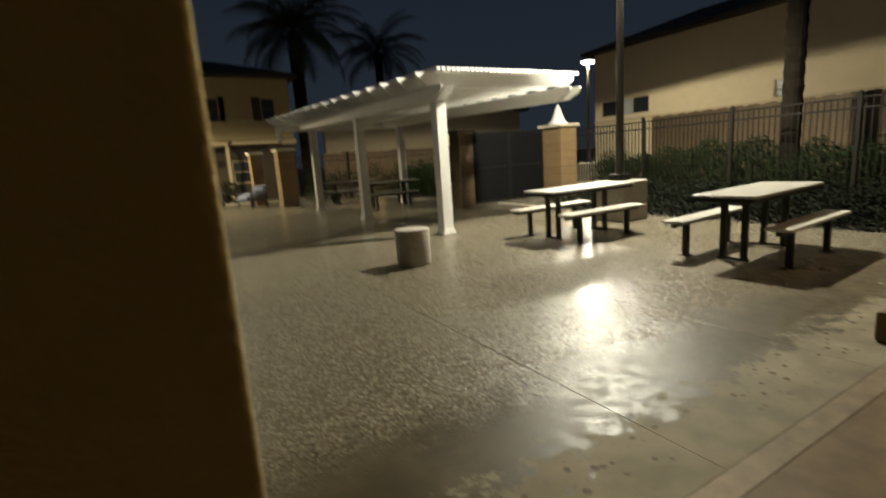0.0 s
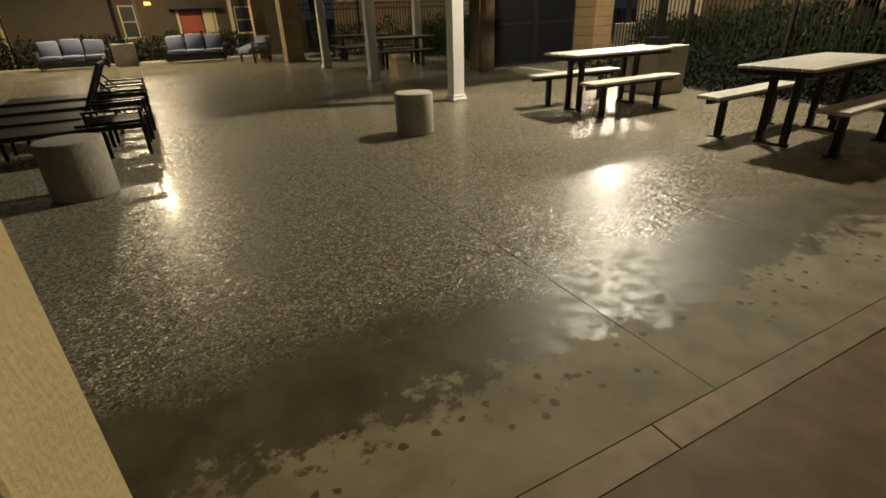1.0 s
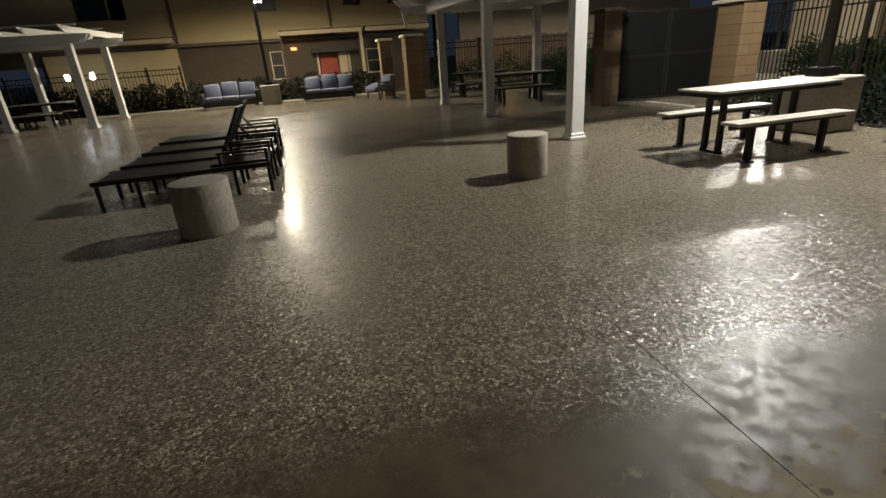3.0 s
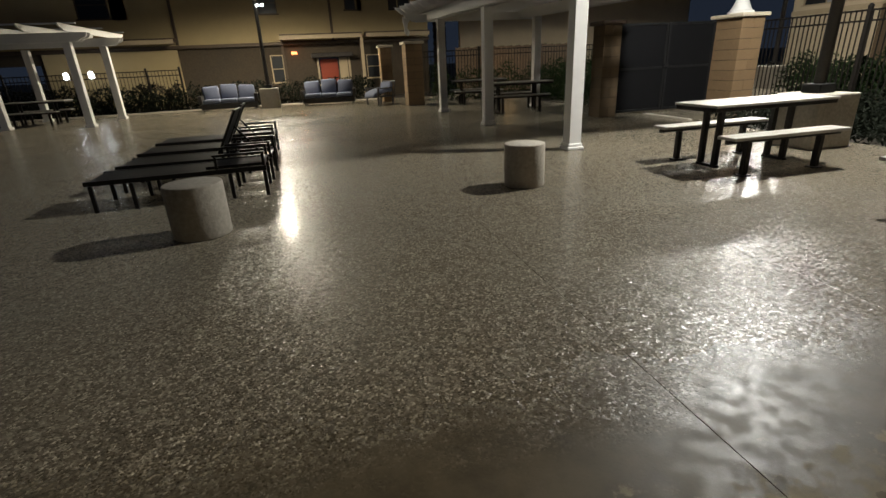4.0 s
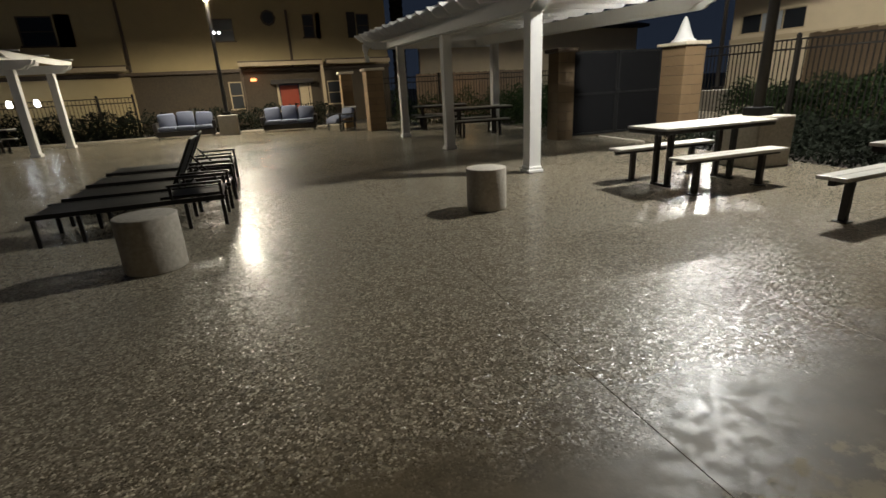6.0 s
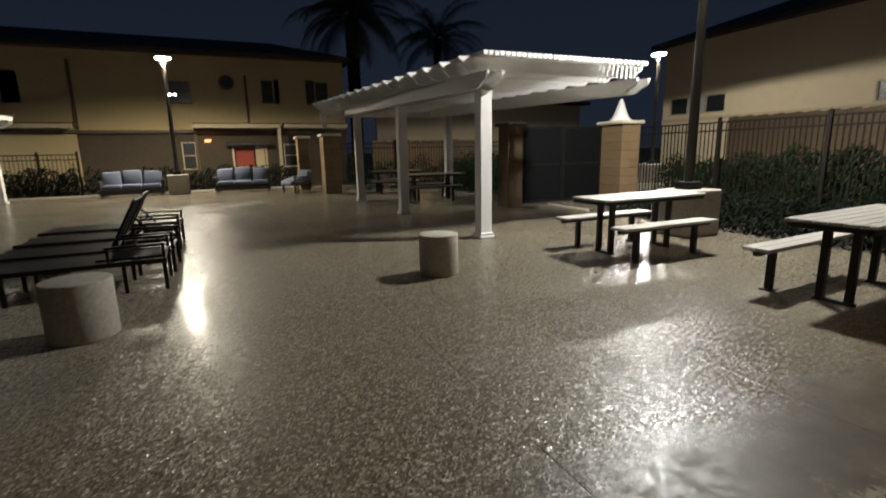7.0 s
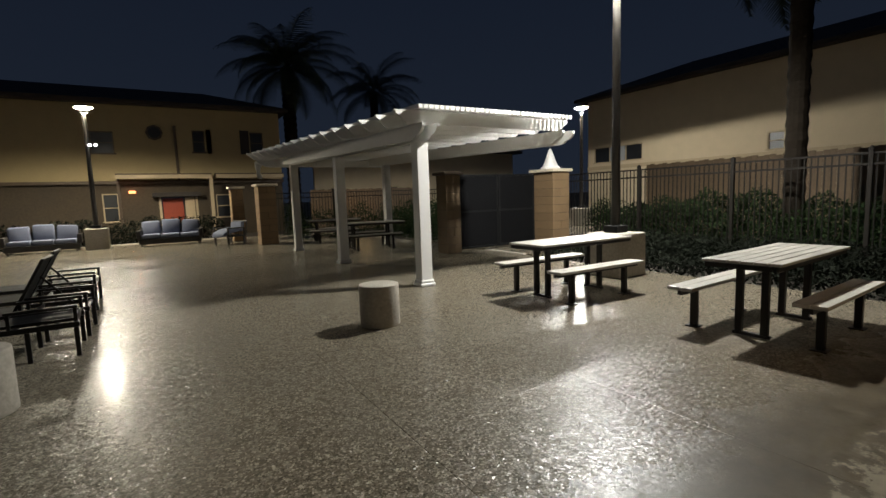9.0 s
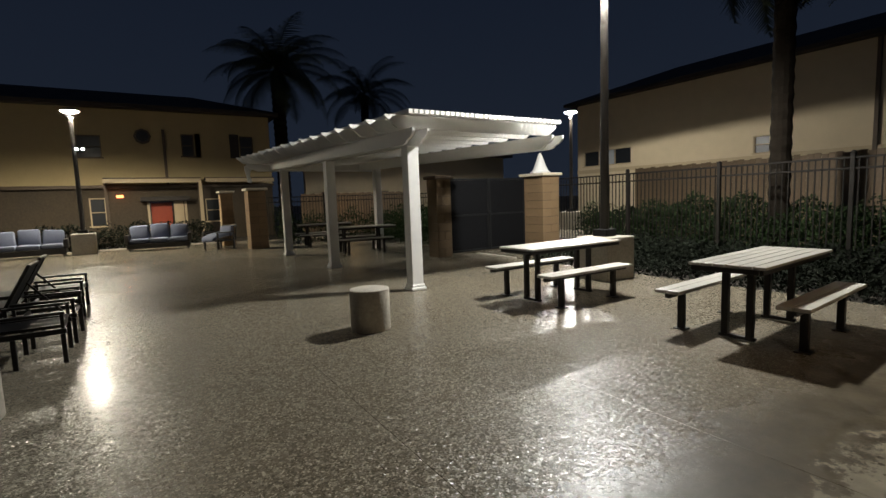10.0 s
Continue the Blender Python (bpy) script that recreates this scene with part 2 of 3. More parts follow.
SOIL = material("wet_dark_soil", (0.028, 0.022, 0.015), 0.7, vary=0.5, grain=9, bump=0.7, depth=0.03)
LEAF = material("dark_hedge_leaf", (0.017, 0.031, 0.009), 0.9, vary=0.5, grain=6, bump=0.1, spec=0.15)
# much darker than LEAF: the bed shrubs and the hedge behind the sofas
LEAF_DARK = material("near_black_shrub_leaf", (0.005, 0.0068, 0.0032), 0.95, vary=0.5, grain=6, bump=0.1, spec=0.15)
FROND = material("palm_frond", (0.03, 0.04, 0.02), 0.6, vary=0.4, grain=8, bump=0.1, spec=0.15)
BARK = material("palm_bark", (0.014, 0.011, 0.008), 0.95, vary=0.4, grain=9, bump=0.9, depth=0.03, spec=0.03)
WOOD = material("cedar_fence_board", (0.13, 0.085, 0.045), 0.7, vary=0.3, grain=10, bump=0.3)
GLASS = material("dark_window_glass", (0.012, 0.014, 0.017), 0.35, vary=0.3, grain=2, bump=0.02)
BLIND = material("pale_window_blind", (0.30, 0.32, 0.34), 0.5, vary=0.1, grain=6)
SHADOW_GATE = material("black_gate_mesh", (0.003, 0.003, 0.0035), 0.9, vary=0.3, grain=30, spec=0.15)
LAMP_GLOW = glow("lamp_diffuser_lit", (1.0, 0.95, 0.85), 110)
LAMP_GLOW_WARM = glow("lamp_diffuser_warm", (1.0, 0.90, 0.70), 50)
SIGN_GLOW = glow("orange_porch_light", (1.0, 0.30, 0.10), 3.0)
WALL_GLOW = glow("white_wall_light", (0.92, 0.96, 1.0), 14)
SCONCE_GLOW = glow("amber_sconce_glass", (1.0, 0.68, 0.32), 8)


# ---- building helpers ----
def add_box(bm, x0, x1, y0, y1, z0, z1, bevel=0.0):
    geom = bmesh.ops.create_cube(bm, size=1)["verts"]
    m = Matrix.Translation(((x0 + x1) / 2, (y0 + y1) / 2, (z0 + z1) / 2)) @ Matrix.Diagonal((x1 - x0, y1 - y0, z1 - z0, 1))
    bmesh.ops.transform(bm, matrix=m, verts=geom)
    if bevel:
        edges = {e for v in geom for e in v.link_edges}
        bmesh.ops.bevel(bm, geom=list(edges), offset=bevel, segments=2, affect="EDGES", profile=0.5)
    return geom


def box(x0, x1, y0, y1, z0, z1, bevel=0.0):
    bm = bmesh.new()
    add_box(bm, x0, x1, y0, y1, z0, z1, bevel)
    return bm


def cyl(r0, r1, z0, z1, n=24, bevel=0.0, at=(0, 0)):
    bm = bmesh.new()
    bmesh.ops.create_cone(bm, cap_ends=True, segments=n, radius1=r0, radius2=r1, depth=z1 - z0)
    bmesh.ops.translate(bm, vec=(at[0], at[1], (z0 + z1) / 2), verts=bm.verts)
    if bevel:
        rims = [e for e in bm.edges if abs(e.verts[0].co.z - e.verts[1].co.z) < 1e-6]
        bmesh.ops.bevel(bm, geom=rims, offset=bevel, segments=3, affect="EDGES", profile=0.5)
    return bm


def lathe(profile, n=20):
    """A turned solid from (radius, height) pairs."""
    bm = bmesh.new()
    rings = []
    for r, z in profile:
        rings.append([bm.verts.new((r * math.cos(2 * math.pi * k / n), r * math.sin(2 * math.pi * k / n), z)) for k in range(n)])
    for a, c in zip(rings, rings[1:]):
        for k in range(n):
            bm.faces.new((a[k], a[(k + 1) % n], c[(k + 1) % n], c[k]))
    bm.faces.new(rings[0][::-1])
    bm.faces.new(rings[-1])
    return bm


def bar(a, c, w, h=None):
    """A straight bar of w by h from a to c."""
    a, c = Vector(a), Vector(c)
    bm = bmesh.new()
    v = bmesh.ops.create_cube(bm, size=1)["verts"]
    turn = (c - a).to_track_quat("Z", "Y").to_matrix().to_4x4()
    bmesh.ops.transform(bm, matrix=Matrix.Translation((a + c) / 2) @ turn @ Matrix.Diagonal((w, h or w, (c - a).length, 1)), verts=v)
    return bm


def box_along(a, c, w, h):
    """A batten w wide and h high whose top stays level across, from a to c."""
    a, c = Vector(a), Vector(c)
    ahead = (c - a).normalized()
    side = ahead.cross(Vector((0, 0, 1))).normalized()
    up = side.cross(ahead)
    bm = bmesh.new()
    ends = [[bm.verts.new(p + side * u * w / 2 + up * v * h / 2) for u, v in ((-1, -1), (1, -1), (1, 1), (-1, 1))] for p in (a, c)]
    bm.faces.new(ends[0][::-1])
    bm.faces.new(ends[1])
    for k in range(4):
        q = (k + 1) % 4
        bm.faces.new((ends[0][k], ends[0][q], ends[1][q], ends[1][k]))
    return bm


def shear(bm, m):
    bmesh.ops.transform(bm, matrix=m, verts=bm.verts)
    return bm


def mesh_of(name, bm, mat, smooth=False):
    bmesh.ops.recalc_face_normals(bm, faces=bm.faces)
    me = bpy.data.meshes.new(name)
    bm.to_mesh(me)
    bm.free()
    me.materials.append(mat)
    if smooth:
        for p in me.polygons:
            p.use_smooth = True
        me.set_sharp_from_angle(angle=radians(40))
    return me


def part(name, bm, mat, parent, label="", smooth=False):
    ob = new(name, mesh_of(name, bm, mat, smooth))
    ob.parent = parent
    if label:
        ob["label"] = label
    return ob


def shared(name, me, parent, m):
    ob = new(name, me)
    ob.parent = parent
    ob.matrix_basis = m
    return ob


def thing(name, m, label, category, group="", kind=""):
    ob = new(name)
    ob.matrix_basis = m
    return tagged(ob, label, category, group, kind)


def solid(name, bm, mat, label, category, kind="", group="", smooth=False):
    return tagged(new(name, mesh_of(name, bm, mat, smooth)), label, category, group, kind)


# ---- setting ----
def ground():
    bm = bmesh.new()
    bmesh.ops.create_grid(bm, x_segments=2, y_segments=2, size=400)
    bmesh.ops.translate(bm, vec=(0, 100, -0.14), verts=bm.verts)
    solid("ground", bm, SOIL, "dark wet soil and lawn round the paved court", "ground", "structure")


PATIO_X0, PATIO_X1, PATIO_Y0, PATIO_Y1 = -11.0, 7.75, 1.195, 22.3
JOINTS = (-5.0, 1.6, 3.13)


def paving():
    bed = solid("pavement", box(PATIO_X0, PATIO_X1, PATIO_Y0, PATIO_Y1, -0.13, -0.035), JOINT, "rain-wet exposed aggregate court with sawn joints", "pavement", "structure")
    edges = (PATIO_X0, *JOINTS, PATIO_X1)
    for a, c in zip(edges, edges[1:]):
        part("slab", box(a + (0.0008 if a == 3.13 else 0.0015), c - (0.0008 if c == 3.13 else 0.0015), PATIO_Y0, PATIO_Y1, -0.034, 0.0, 0.0015), PAVING, bed)
    solid("pavement_beyond", box(11.0, 19.5, 10.9, 17.5, -0.12, -0.01), PAVING, "wet walk beyond the iron fence", "path", "structure")
    solid("pavement_gate", box(7.95, 9.2, 9.3, 16.0, -0.12, -0.004), PAVING, "wet path that leads to the dark gate", "path", "structure")


def porch():
    floor = solid("floor", box(-5.0, 7.0, -3.2, 1.0725, -0.12, 0.0), PORCH, "grey-brown trowelled concrete porch floor", "floor", "structure")
    strip = solid("kerb", box(-5.0, 7.0, 1.074, 1.19, -0.12, -0.05), JOINT, "narrow concrete band along the porch edge", "kerb", "structure")
    cuts = (-5.0, -1.75, 1.256, 4.3, 7.0)
    for a, c in zip(cuts, cuts[1:]):
        part("slab", box(a + 0.003, c - 0.003, 1.074, 1.19, -0.05, 0.003, 0.0015), KERB, strip)
    solid("wall_porch_left", box(-5.0, -0.18, 0.985, 1.33, 0.004, 2.6, 0.012), STUCCO, "tan sand-finish stucco wall beside the porch opening", "wall", "structure")
    right = solid("wall_porch_right", box(3.62, 7.0, 1.085, 1.33, 0.004, 2.6, 0.012), STUCCO_BROWN, "brown stucco wall on the other side of the opening", "wall", "structure")
    part("plinth", box(3.57, 7.0, 1.05, 1.365, 0.004, 0.2, 0.02), STUCCO_BROWN, right)
    solid("wall_porch_head", box(-5.0, 7.0, 1.085, 1.33, 2.6, 2.95), STUCCO_BROWN, "brown stucco head over the porch opening", "wall", "structure")
    solid("wall_porch_back", box(-5.0, 7.0, -3.4, -3.2, 0.0, 2.95), STUCCO, "plain stucco wall at the back of the porch", "wall", "structure")
    solid("wall_porch_west", box(-5.2, -5.0, -3.4, 1.33, -0.1, 2.95), STUCCO, "plain stucco wall closing the porch", "wall", "structure")
    solid("wall_porch_east", box(7.0, 7.2, -3.4, 1.33, -0.1, 2.95), STUCCO, "plain stucco wall closing the porch", "wall", "structure")
    solid("ceiling", box(-5.4, 7.4, -3.4, 1.75, 2.95, 3.1), TRIM_PALE, "plain porch soffit with a short eave", "ceiling", "structure")
    can = thing("ceiling_light", pose(0.5, 1.16, 2.6), "small recessed warm light over the porch opening", "ceiling light")
    part("trim_ring", cyl(0.075, 0.085, -0.012, -0.001, 20), TRIM_PALE, can)
    part("lens", cyl(0.05, 0.05, -0.018, -0.013, 20), SCONCE_GLOW, can, "glowing amber lens")
    s = thing("wall_sconce", pose(4.45, 1.33, 2.15), "small amber lantern fixed to the stucco wall", "wall lamp")
    part("backplate", box(-0.06, 0.06, 0.0, 0.02, -0.1, 0.1, 0.006), BLACK, s)
    part("arm", bar((0, 0.02, 0.1), (0, 0.2, 0.14), 0.02), BLACK, s)
    part("hood", cyl(0.11, 0.03, 0.11, 0.18, 12, at=(0, 0.27)), BLACK, s)
    part("lens", cyl(0.05, 0.06, 0.075, 0.105, 12, at=(0, 0.27)), SCONCE_GLOW, s, "amber glass")


def kerbs():
    solid("kerb_bed", box(7.754, 7.86, 9.4, 10.9, -0.13, 0.02, 0.008), CONCRETE, "low concrete kerb before the gate", "kerb", "structure")
    solid("kerb_back", box(-11.0, 3.2, 22.304, 22.45, -0.13, 0.045, 0.02), CONCRETE, "low concrete kerb at the back of the court", "kerb", "structure")


# ---- furniture ----
def picnic_table():
    t = thing("picnic_table", pose(0, 0, 0), "", "picnic table")
    half, top = 0.875, 0.76
    for k in range(6):
        y = -0.335 + 0.1125 * k
        part("plank", box(-half, half, y, y + 0.1035, top - 0.028, top, 0.006), SLAT, t)
    part("apron", box(-half + 0.01, half - 0.01, -0.31, -0.28, top - 0.075, top - 0.029, 0.004), LEGS, t)
    part("apron", box(-half + 0.01, half - 0.01, 0.28, 0.31, top - 0.075, top - 0.029, 0.004), LEGS, t)
    for s in (-1, 1):
        part("end_rail", box(s * half - 0.02 * s - 0.02, s * half - 0.02 * s + 0.02, -0.277, 0.277, top - 0.075, top - 0.029, 0.004), LEGS, t)
    for s in (-1, 1):
        bench = part("bench", box(-0.885, 0.70, s * 0.54 - 0.125, s * 0.54 - 0.003, 0.415, 0.45, 0.006), SLAT, t)
        part("plank", box(-0.885, 0.70, s * 0.54 + 0.003, s * 0.54 + 0.125, 0.415, 0.45, 0.006), SLAT, bench)
        part("bench_rail", box(-0.87, 0.685, s * 0.54 - 0.025, s * 0.54 + 0.025, 0.37, 0.414), LEGS, bench)
    for e in (-0.58, 0.43):
        for s in (-1, 1):
            part("leg", box(e - 0.03, e + 0.03, s * 0.11 - 0.03, s * 0.11 + 0.03, 0.04, top - 0.030, 0.006), LEGS, t)
            part("bench_leg", box(e - 0.03, e + 0.03, s * 0.54 - 0.032, s * 0.54 + 0.032, 0.012, 0.369, 0.006), LEGS, t)
            part("foot_plate", box(e - 0.06, e + 0.06, s * 0.54 - 0.06, s * 0.54 + 0.06, 0.0, 0.012), LEGS, t)
        part("floor_bar", box(e - 0.025, e + 0.025, -0.16, 0.16, 0.012, 0.045, 0.004), LEGS, t)
    return t


def lounger(raised):
    t = thing("sun_lounger", pose(0, 0, 0), "", "sun lounger")
    long_, wide, h = 1.84, 0.64, 0.34
    hinge = 1.2
    for s in (0, 1):
        y = s * (wide - 0.035)
        part("side_rail", box(0, long_, y, y + 0.035, h - 0.05, h, 0.006), FRAME, t)
    for x in (0.03, hinge - 0.35, hinge + 0.12, long_ - 0.06):
        part("cross_rail", box(x, x + 0.03, 0.036, wide - 0.036, h - 0.045, h - 0.012, 0.004), FRAME, t)
    for x in (0.03, 0.42, long_ - 0.42, long_ - 0.05):
        for y in (0.0, wide - 0.035):
            part("leg", box(x, x + 0.04, y, y + 0.035, 0.0, h - 0.051, 0.005), FRAME, t)
    for y in (0.0, wide - 0.035):
        part("arm_rest", box(long_ - 0.55, long_, y - 0.01, y + 0.045, h + 0.14, h + 0.165, 0.006), FRAME, t)
        for x in (long_ - 0.54, long_ - 0.04):
            part("arm_post", box(x, x + 0.03, y, y + 0.03, h + 0.001, h + 0.139, 0.004), FRAME, t)
    part("sling", box(0.05, hinge, 0.038, wide - 0.038, h - 0.011, h - 0.004), SLING, t, "dark mesh sling shiny with rain")
    ang = 62 if raised else 0
    m = Matrix.Translation((hinge, 0, h + (0.012 if raised else 0.004))) @ Matrix.Rotation(radians(-ang), 4, "Y")
    back = part("backrest", shear(box(0.02, 0.60, 0.07, wide - 0.07, 0.012, 0.02), m), SLING, t)
    for y in (0.04, wide - 0.075):
        part("back_rail", shear(box(0, 0.62, y, y + 0.035, 0.0, 0.032, 0.005), m), FRAME, back)
    part("top_rail", shear(box(0.59, 0.62, 0.076, wide - 0.076, 0.0, 0.03, 0.005), m), FRAME, back)
    if raised:
        part("prop", bar((hinge + 0.19, wide / 2, h + 0.35), (hinge + 0.48, wide / 2, h - 0.02), 0.02), FRAME, back)
    return t


def pillow_mesh(x0, x1, y0, y1, z0, z1):
    bm = box(x0, x1, y0, y1, z0, z1, min(x1 - x0, y1 - y0, z1 - z0) * 0.36)
    rng = random.Random(int((x0 + z1) * 1000))
    for v in bm.verts:
        v.co += Vector((rng.uniform(-1, 1), rng.uniform(-1, 1), rng.uniform(-1, 1))) * 0.008
    return bm


def sofa():
    t = thing("outdoor_sofa", pose(0, 0, 0), "", "sofa")
    w = 0.98
    part("base", box(-w, w, -0.38, 0.38, 0.09, 0.28, 0.02), WICKER, t)
    part("back", box(-w, w, 0.30, 0.40, 0.285, 0.70, 0.02), WICKER, t)
    for s in (-1, 1):
        part("arm", box(s * w - 0.06, s * w + 0.06, -0.36, 0.29, 0.285, 0.58, 0.02), WICKER, t)
        for y in (-0.33, 0.33):
            part("leg", box(s * 0.9 - 0.03, s * 0.9 + 0.03, y - 0.03, y + 0.03, 0, 0.088), WICKER, t)
    for k in range(3):
        x = -0.90 + 0.60 * k
        part("seat_cushion", pillow_mesh(x + 0.004, x + 0.596, -0.37, 0.18, 0.285, 0.44), CUSHION, t, smooth=True)
        part("back_cushion", shear(pillow_mesh(x + 0.01, x + 0.59, 0.10, 0.27, 0.40, 0.95), Matrix.Translation((0, 0.02, 0.02 * (k % 2))) @ pose(0, 0, 0, -8, (k - 1) * 3)), CUSHION, t, smooth=True)
    return t


def armchair():
    t = thing("outdoor_armchair", pose(2.72, 19.15, 0, 0, 0, -62), "dark metal armchair with slumped pale cushions", "armchair")
    part("base", box(-0.38, 0.38, -0.36, 0.36, 0.27, 0.31, 0.015), WICKER, t)
    part("back_rail", shear(box(-0.40, 0.40, 0.34, 0.38, 0.80, 0.86, 0.015), pose(0, 0, 0, -6)), WICKER, t)
    for k in range(6):
        x = -0.35 + 0.14 * k
        part("back_slat", shear(box(x - 0.018, x + 0.018, 0.345, 0.37, 0.31, 0.80, 0.005), pose(0, 0, 0, -6)), WICKER, t)
    for s in (-1, 1):
        part("arm", box(s * 0.38 - 0.045, s * 0.38 + 0.045, -0.38, 0.3, 0.56, 0.6, 0.015), WICKER, t)
        for y in (-0.33, 0.3):
            part("leg", box(s * 0.36 - 0.028, s * 0.36 + 0.028, y - 0.028, y + 0.028, 0, 0.268), WICKER, t)
            part("arm_post", box(s * 0.38 - 0.025, s * 0.38 + 0.025, y - 0.025, y + 0.025, 0.312, 0.558), WICKER, t)
    seat = pillow_mesh(-0.32, 0.32, -0.48, 0.20, 0.0, 0.14)
    bmesh.ops.subdivide_edges(seat, edges=seat.edges, cuts=2, use_grid_fill=True)
    for v in seat.verts:                                   # the front edge droops over the frame
        v.co.z += 0.42 + 0.16 * v.co.y - 1.2 * max(0.0, -0.32 - v.co.y) ** 1.4
    part("seat_cushion", seat, CUSHION, t, "wet pale cushion drooping over the front", smooth=True)
    part("back_cushion", shear(pillow_mesh(-0.3, 0.3, 0.19, 0.33, 0.46, 0.80), pose(0, 0, 0, -5)), CUSHION, t, smooth=True)


def bollard(x, y, r, label):
    body = cyl(r, r, 0, 0.47, 48, 0.012)
    for v in body.verts:
        p = noise.noise(v.co * 6)
        v.co.x *= 1 + 0.006 * p
        v.co.y *= 1 + 0.006 * p
    ob = solid("concrete_stool", body, CONCRETE, label, "stool", group="concrete stools", smooth=True)
    ob.location = (x, y, 0)
    ob.rotation_euler = (0, 0, x)


# ---- lamps ----
def lamp_post(x, y, glowing, extras=False, group="post lamps", label="black post lamp on a square concrete pedestal"):
    t = thing("street_lamp", pose(x, y, 0), label, "street lamp", group)
    part("pedestal", box(-0.34, 0.34, -0.34, 0.34, 0.0, 0.72, 0.02), CONCRETE, t, "grey cast concrete pedestal")
    part("collar", box(-0.14, 0.14, -0.14, 0.14, 0.721, 0.84, 0.015), BLACK, t)
    part("pole", cyl(0.075, 0.058, 0.841, 4.58, 20), POLE, t, smooth=True)
    part("neck", cyl(0.058, 0.03, 4.58, 4.64, 16), POLE, t, smooth=True)
    for k in range(3):
        a = 2 * math.pi * k / 3 + 0.4
        part("strut", bar((0.05 * math.cos(a), 0.05 * math.sin(a), 4.6), (0.24 * math.cos(a), 0.24 * math.sin(a), 4.83), 0.018), BLACK, t)
    part("diffuser", lathe([(0.05, 4.765), (0.15, 4.775), (0.23, 4.80), (0.262, 4.835)], 28), glowing, t, "glowing white diffuser", smooth=True)
    part("hood", lathe([(0.30, 4.836), (0.31, 4.86), (0.24, 4.90), (0.12, 4.94), (0.02, 4.96)], 28), BLACK, t, smooth=True)
    if extras:
        arm = part("bracket", bar((0.0, -0.06, 3.62), (0.30, -0.16, 3.64), 0.03), BLACK, t)
        for k in range(2):
            part("floodlight", lathe([(0.02, 0), (0.045, 0.015), (0.045, 0.06), (0.03, 0.075)], 12), WALL_GLOW, arm, "small lit floodlight").location = (0.08 + 0.17 * k, -0.14 - 0.06 * k, 3.53)
    return t


# ---- pergola ----
def beam_profile(length, w, h, drop=0.0):
    """A beam along y with both ends cut to a scroll."""
    pts = []
    for s in (0, 1):
        y0 = 0 if s == 0 else length
        d = 1 if s == 0 else -1
        arc = [(y0 + d * 0.34, 0.0), (y0 + d * 0.24, 0.02), (y0 + d * 0.18, 0.07), (y0 + d * 0.10, 0.09), (y0 + d * 0.03, 0.13), (y0, 0.19), (y0, h)]
        pts += arc if s == 0 else arc[::-1]
    bm = bmesh.new()
    a = [bm.verts.new((-w / 2, y, z)) for y, z in pts]
    c = [bm.verts.new((w / 2, y, z)) for y, z in pts]
    bm.faces.new(a)
    bm.faces.new(c[::-1])
    for k in range(len(pts)):
        q = (k + 1) % len(pts)
        bm.faces.new((a[k], c[k], c[q], a[q]))
    return bm


def pergola():
    """The roof falls a little towards the porch and stands a degree off the court's axis."""
    t = thing("pergola", pose(0, 0, 0), "white vinyl pergola with open lattice roof", "pergola")
    fall = 0.02
    posts = ((4.09, 7.57), (4.03, 11.2), (3.98, 14.85), (6.72, 14.55))
    for x, y in posts:
        p = part("post", box(x - 0.1, x + 0.1, y - 0.1, y + 0.1, 0.0, 2.29 + fall * (y - 7.5), 0.008), WHITE, t)
        part("post_base", box(x - 0.135, x + 0.135, y - 0.135, y + 0.135, 0.0, 0.05, 0.012), WHITE, p)
        part("post_base", box(x - 0.118, x + 0.118, y - 0.118, y + 0.118, 0.051, 0.10, 0.014), WHITE, p)
    for x, turn in ((4.11, 1.15), (7.0, 1.7)):
        for d in (-0.13, 0.13):
            b = part("beam", beam_profile(9.2, 0.05, 0.235), WHITE, t)
            b.matrix_basis = pose(x + d, 7.22, 2.30, math.degrees(math.atan(fall)), 0, turn)
    cross = part("cross_beam", beam_profile(4.3, 0.05, 0.2), WHITE, t)
    cross.matrix_basis = pose(3.12, 15.62, 2.44, 0, 0, -90)
    part("scroll_bracket", bracket_shape(), WHITE, t)
    # rafters run across, on edge, with tails past the front beam
    count, y0, pitch = 16, 7.50, 0.62
    for k in range(count):
        y = y0 + pitch * k
        left = 3.64 - 0.060 * (y - y0)
        r = part("rafter", rafter_shape(7.22 - 0.02 * (y - y0) - left), WHITE, t)
        r.matrix_basis = pose(left, y, 2.558 + fall * (y - y0), 0, 0, -90)
    # battens lie along y on the rafters
    n = 34
    for k in range(n):
        u = k / (n - 1)
        x = 3.98 + (7.12 - 3.98) * u
        part("lattice_slat", box_along((x, 7.28, 2.788), (x - 0.56 + 0.36 * u, 17.0, 2.982), 0.066, 0.06), WHITE, t)


def bracket_shape():
    """A curved corbel that hangs under the far end of the cross beam."""
    pts = ((3.10, 2.60), (3.36, 2.60), (3.34, 2.51), (3.25, 2.45), (3.22, 2.31), (3.285, 2.19), (3.25, 2.10), (3.16, 2.14), (3.135, 2.33), (3.10, 2.46))
    bm = bmesh.new()
    a = [bm.verts.new((x, 15.68, z)) for x, z in pts]
    q = [bm.verts.new((x, 15.74, z)) for x, z in pts]
    bm.faces.new(a)
    bm.faces.new(q[::-1])
    for k in range(len(pts)):
        m = (k + 1) % len(pts)
        bm.faces.new((a[k], q[k], q[m], a[m]))
    return bm


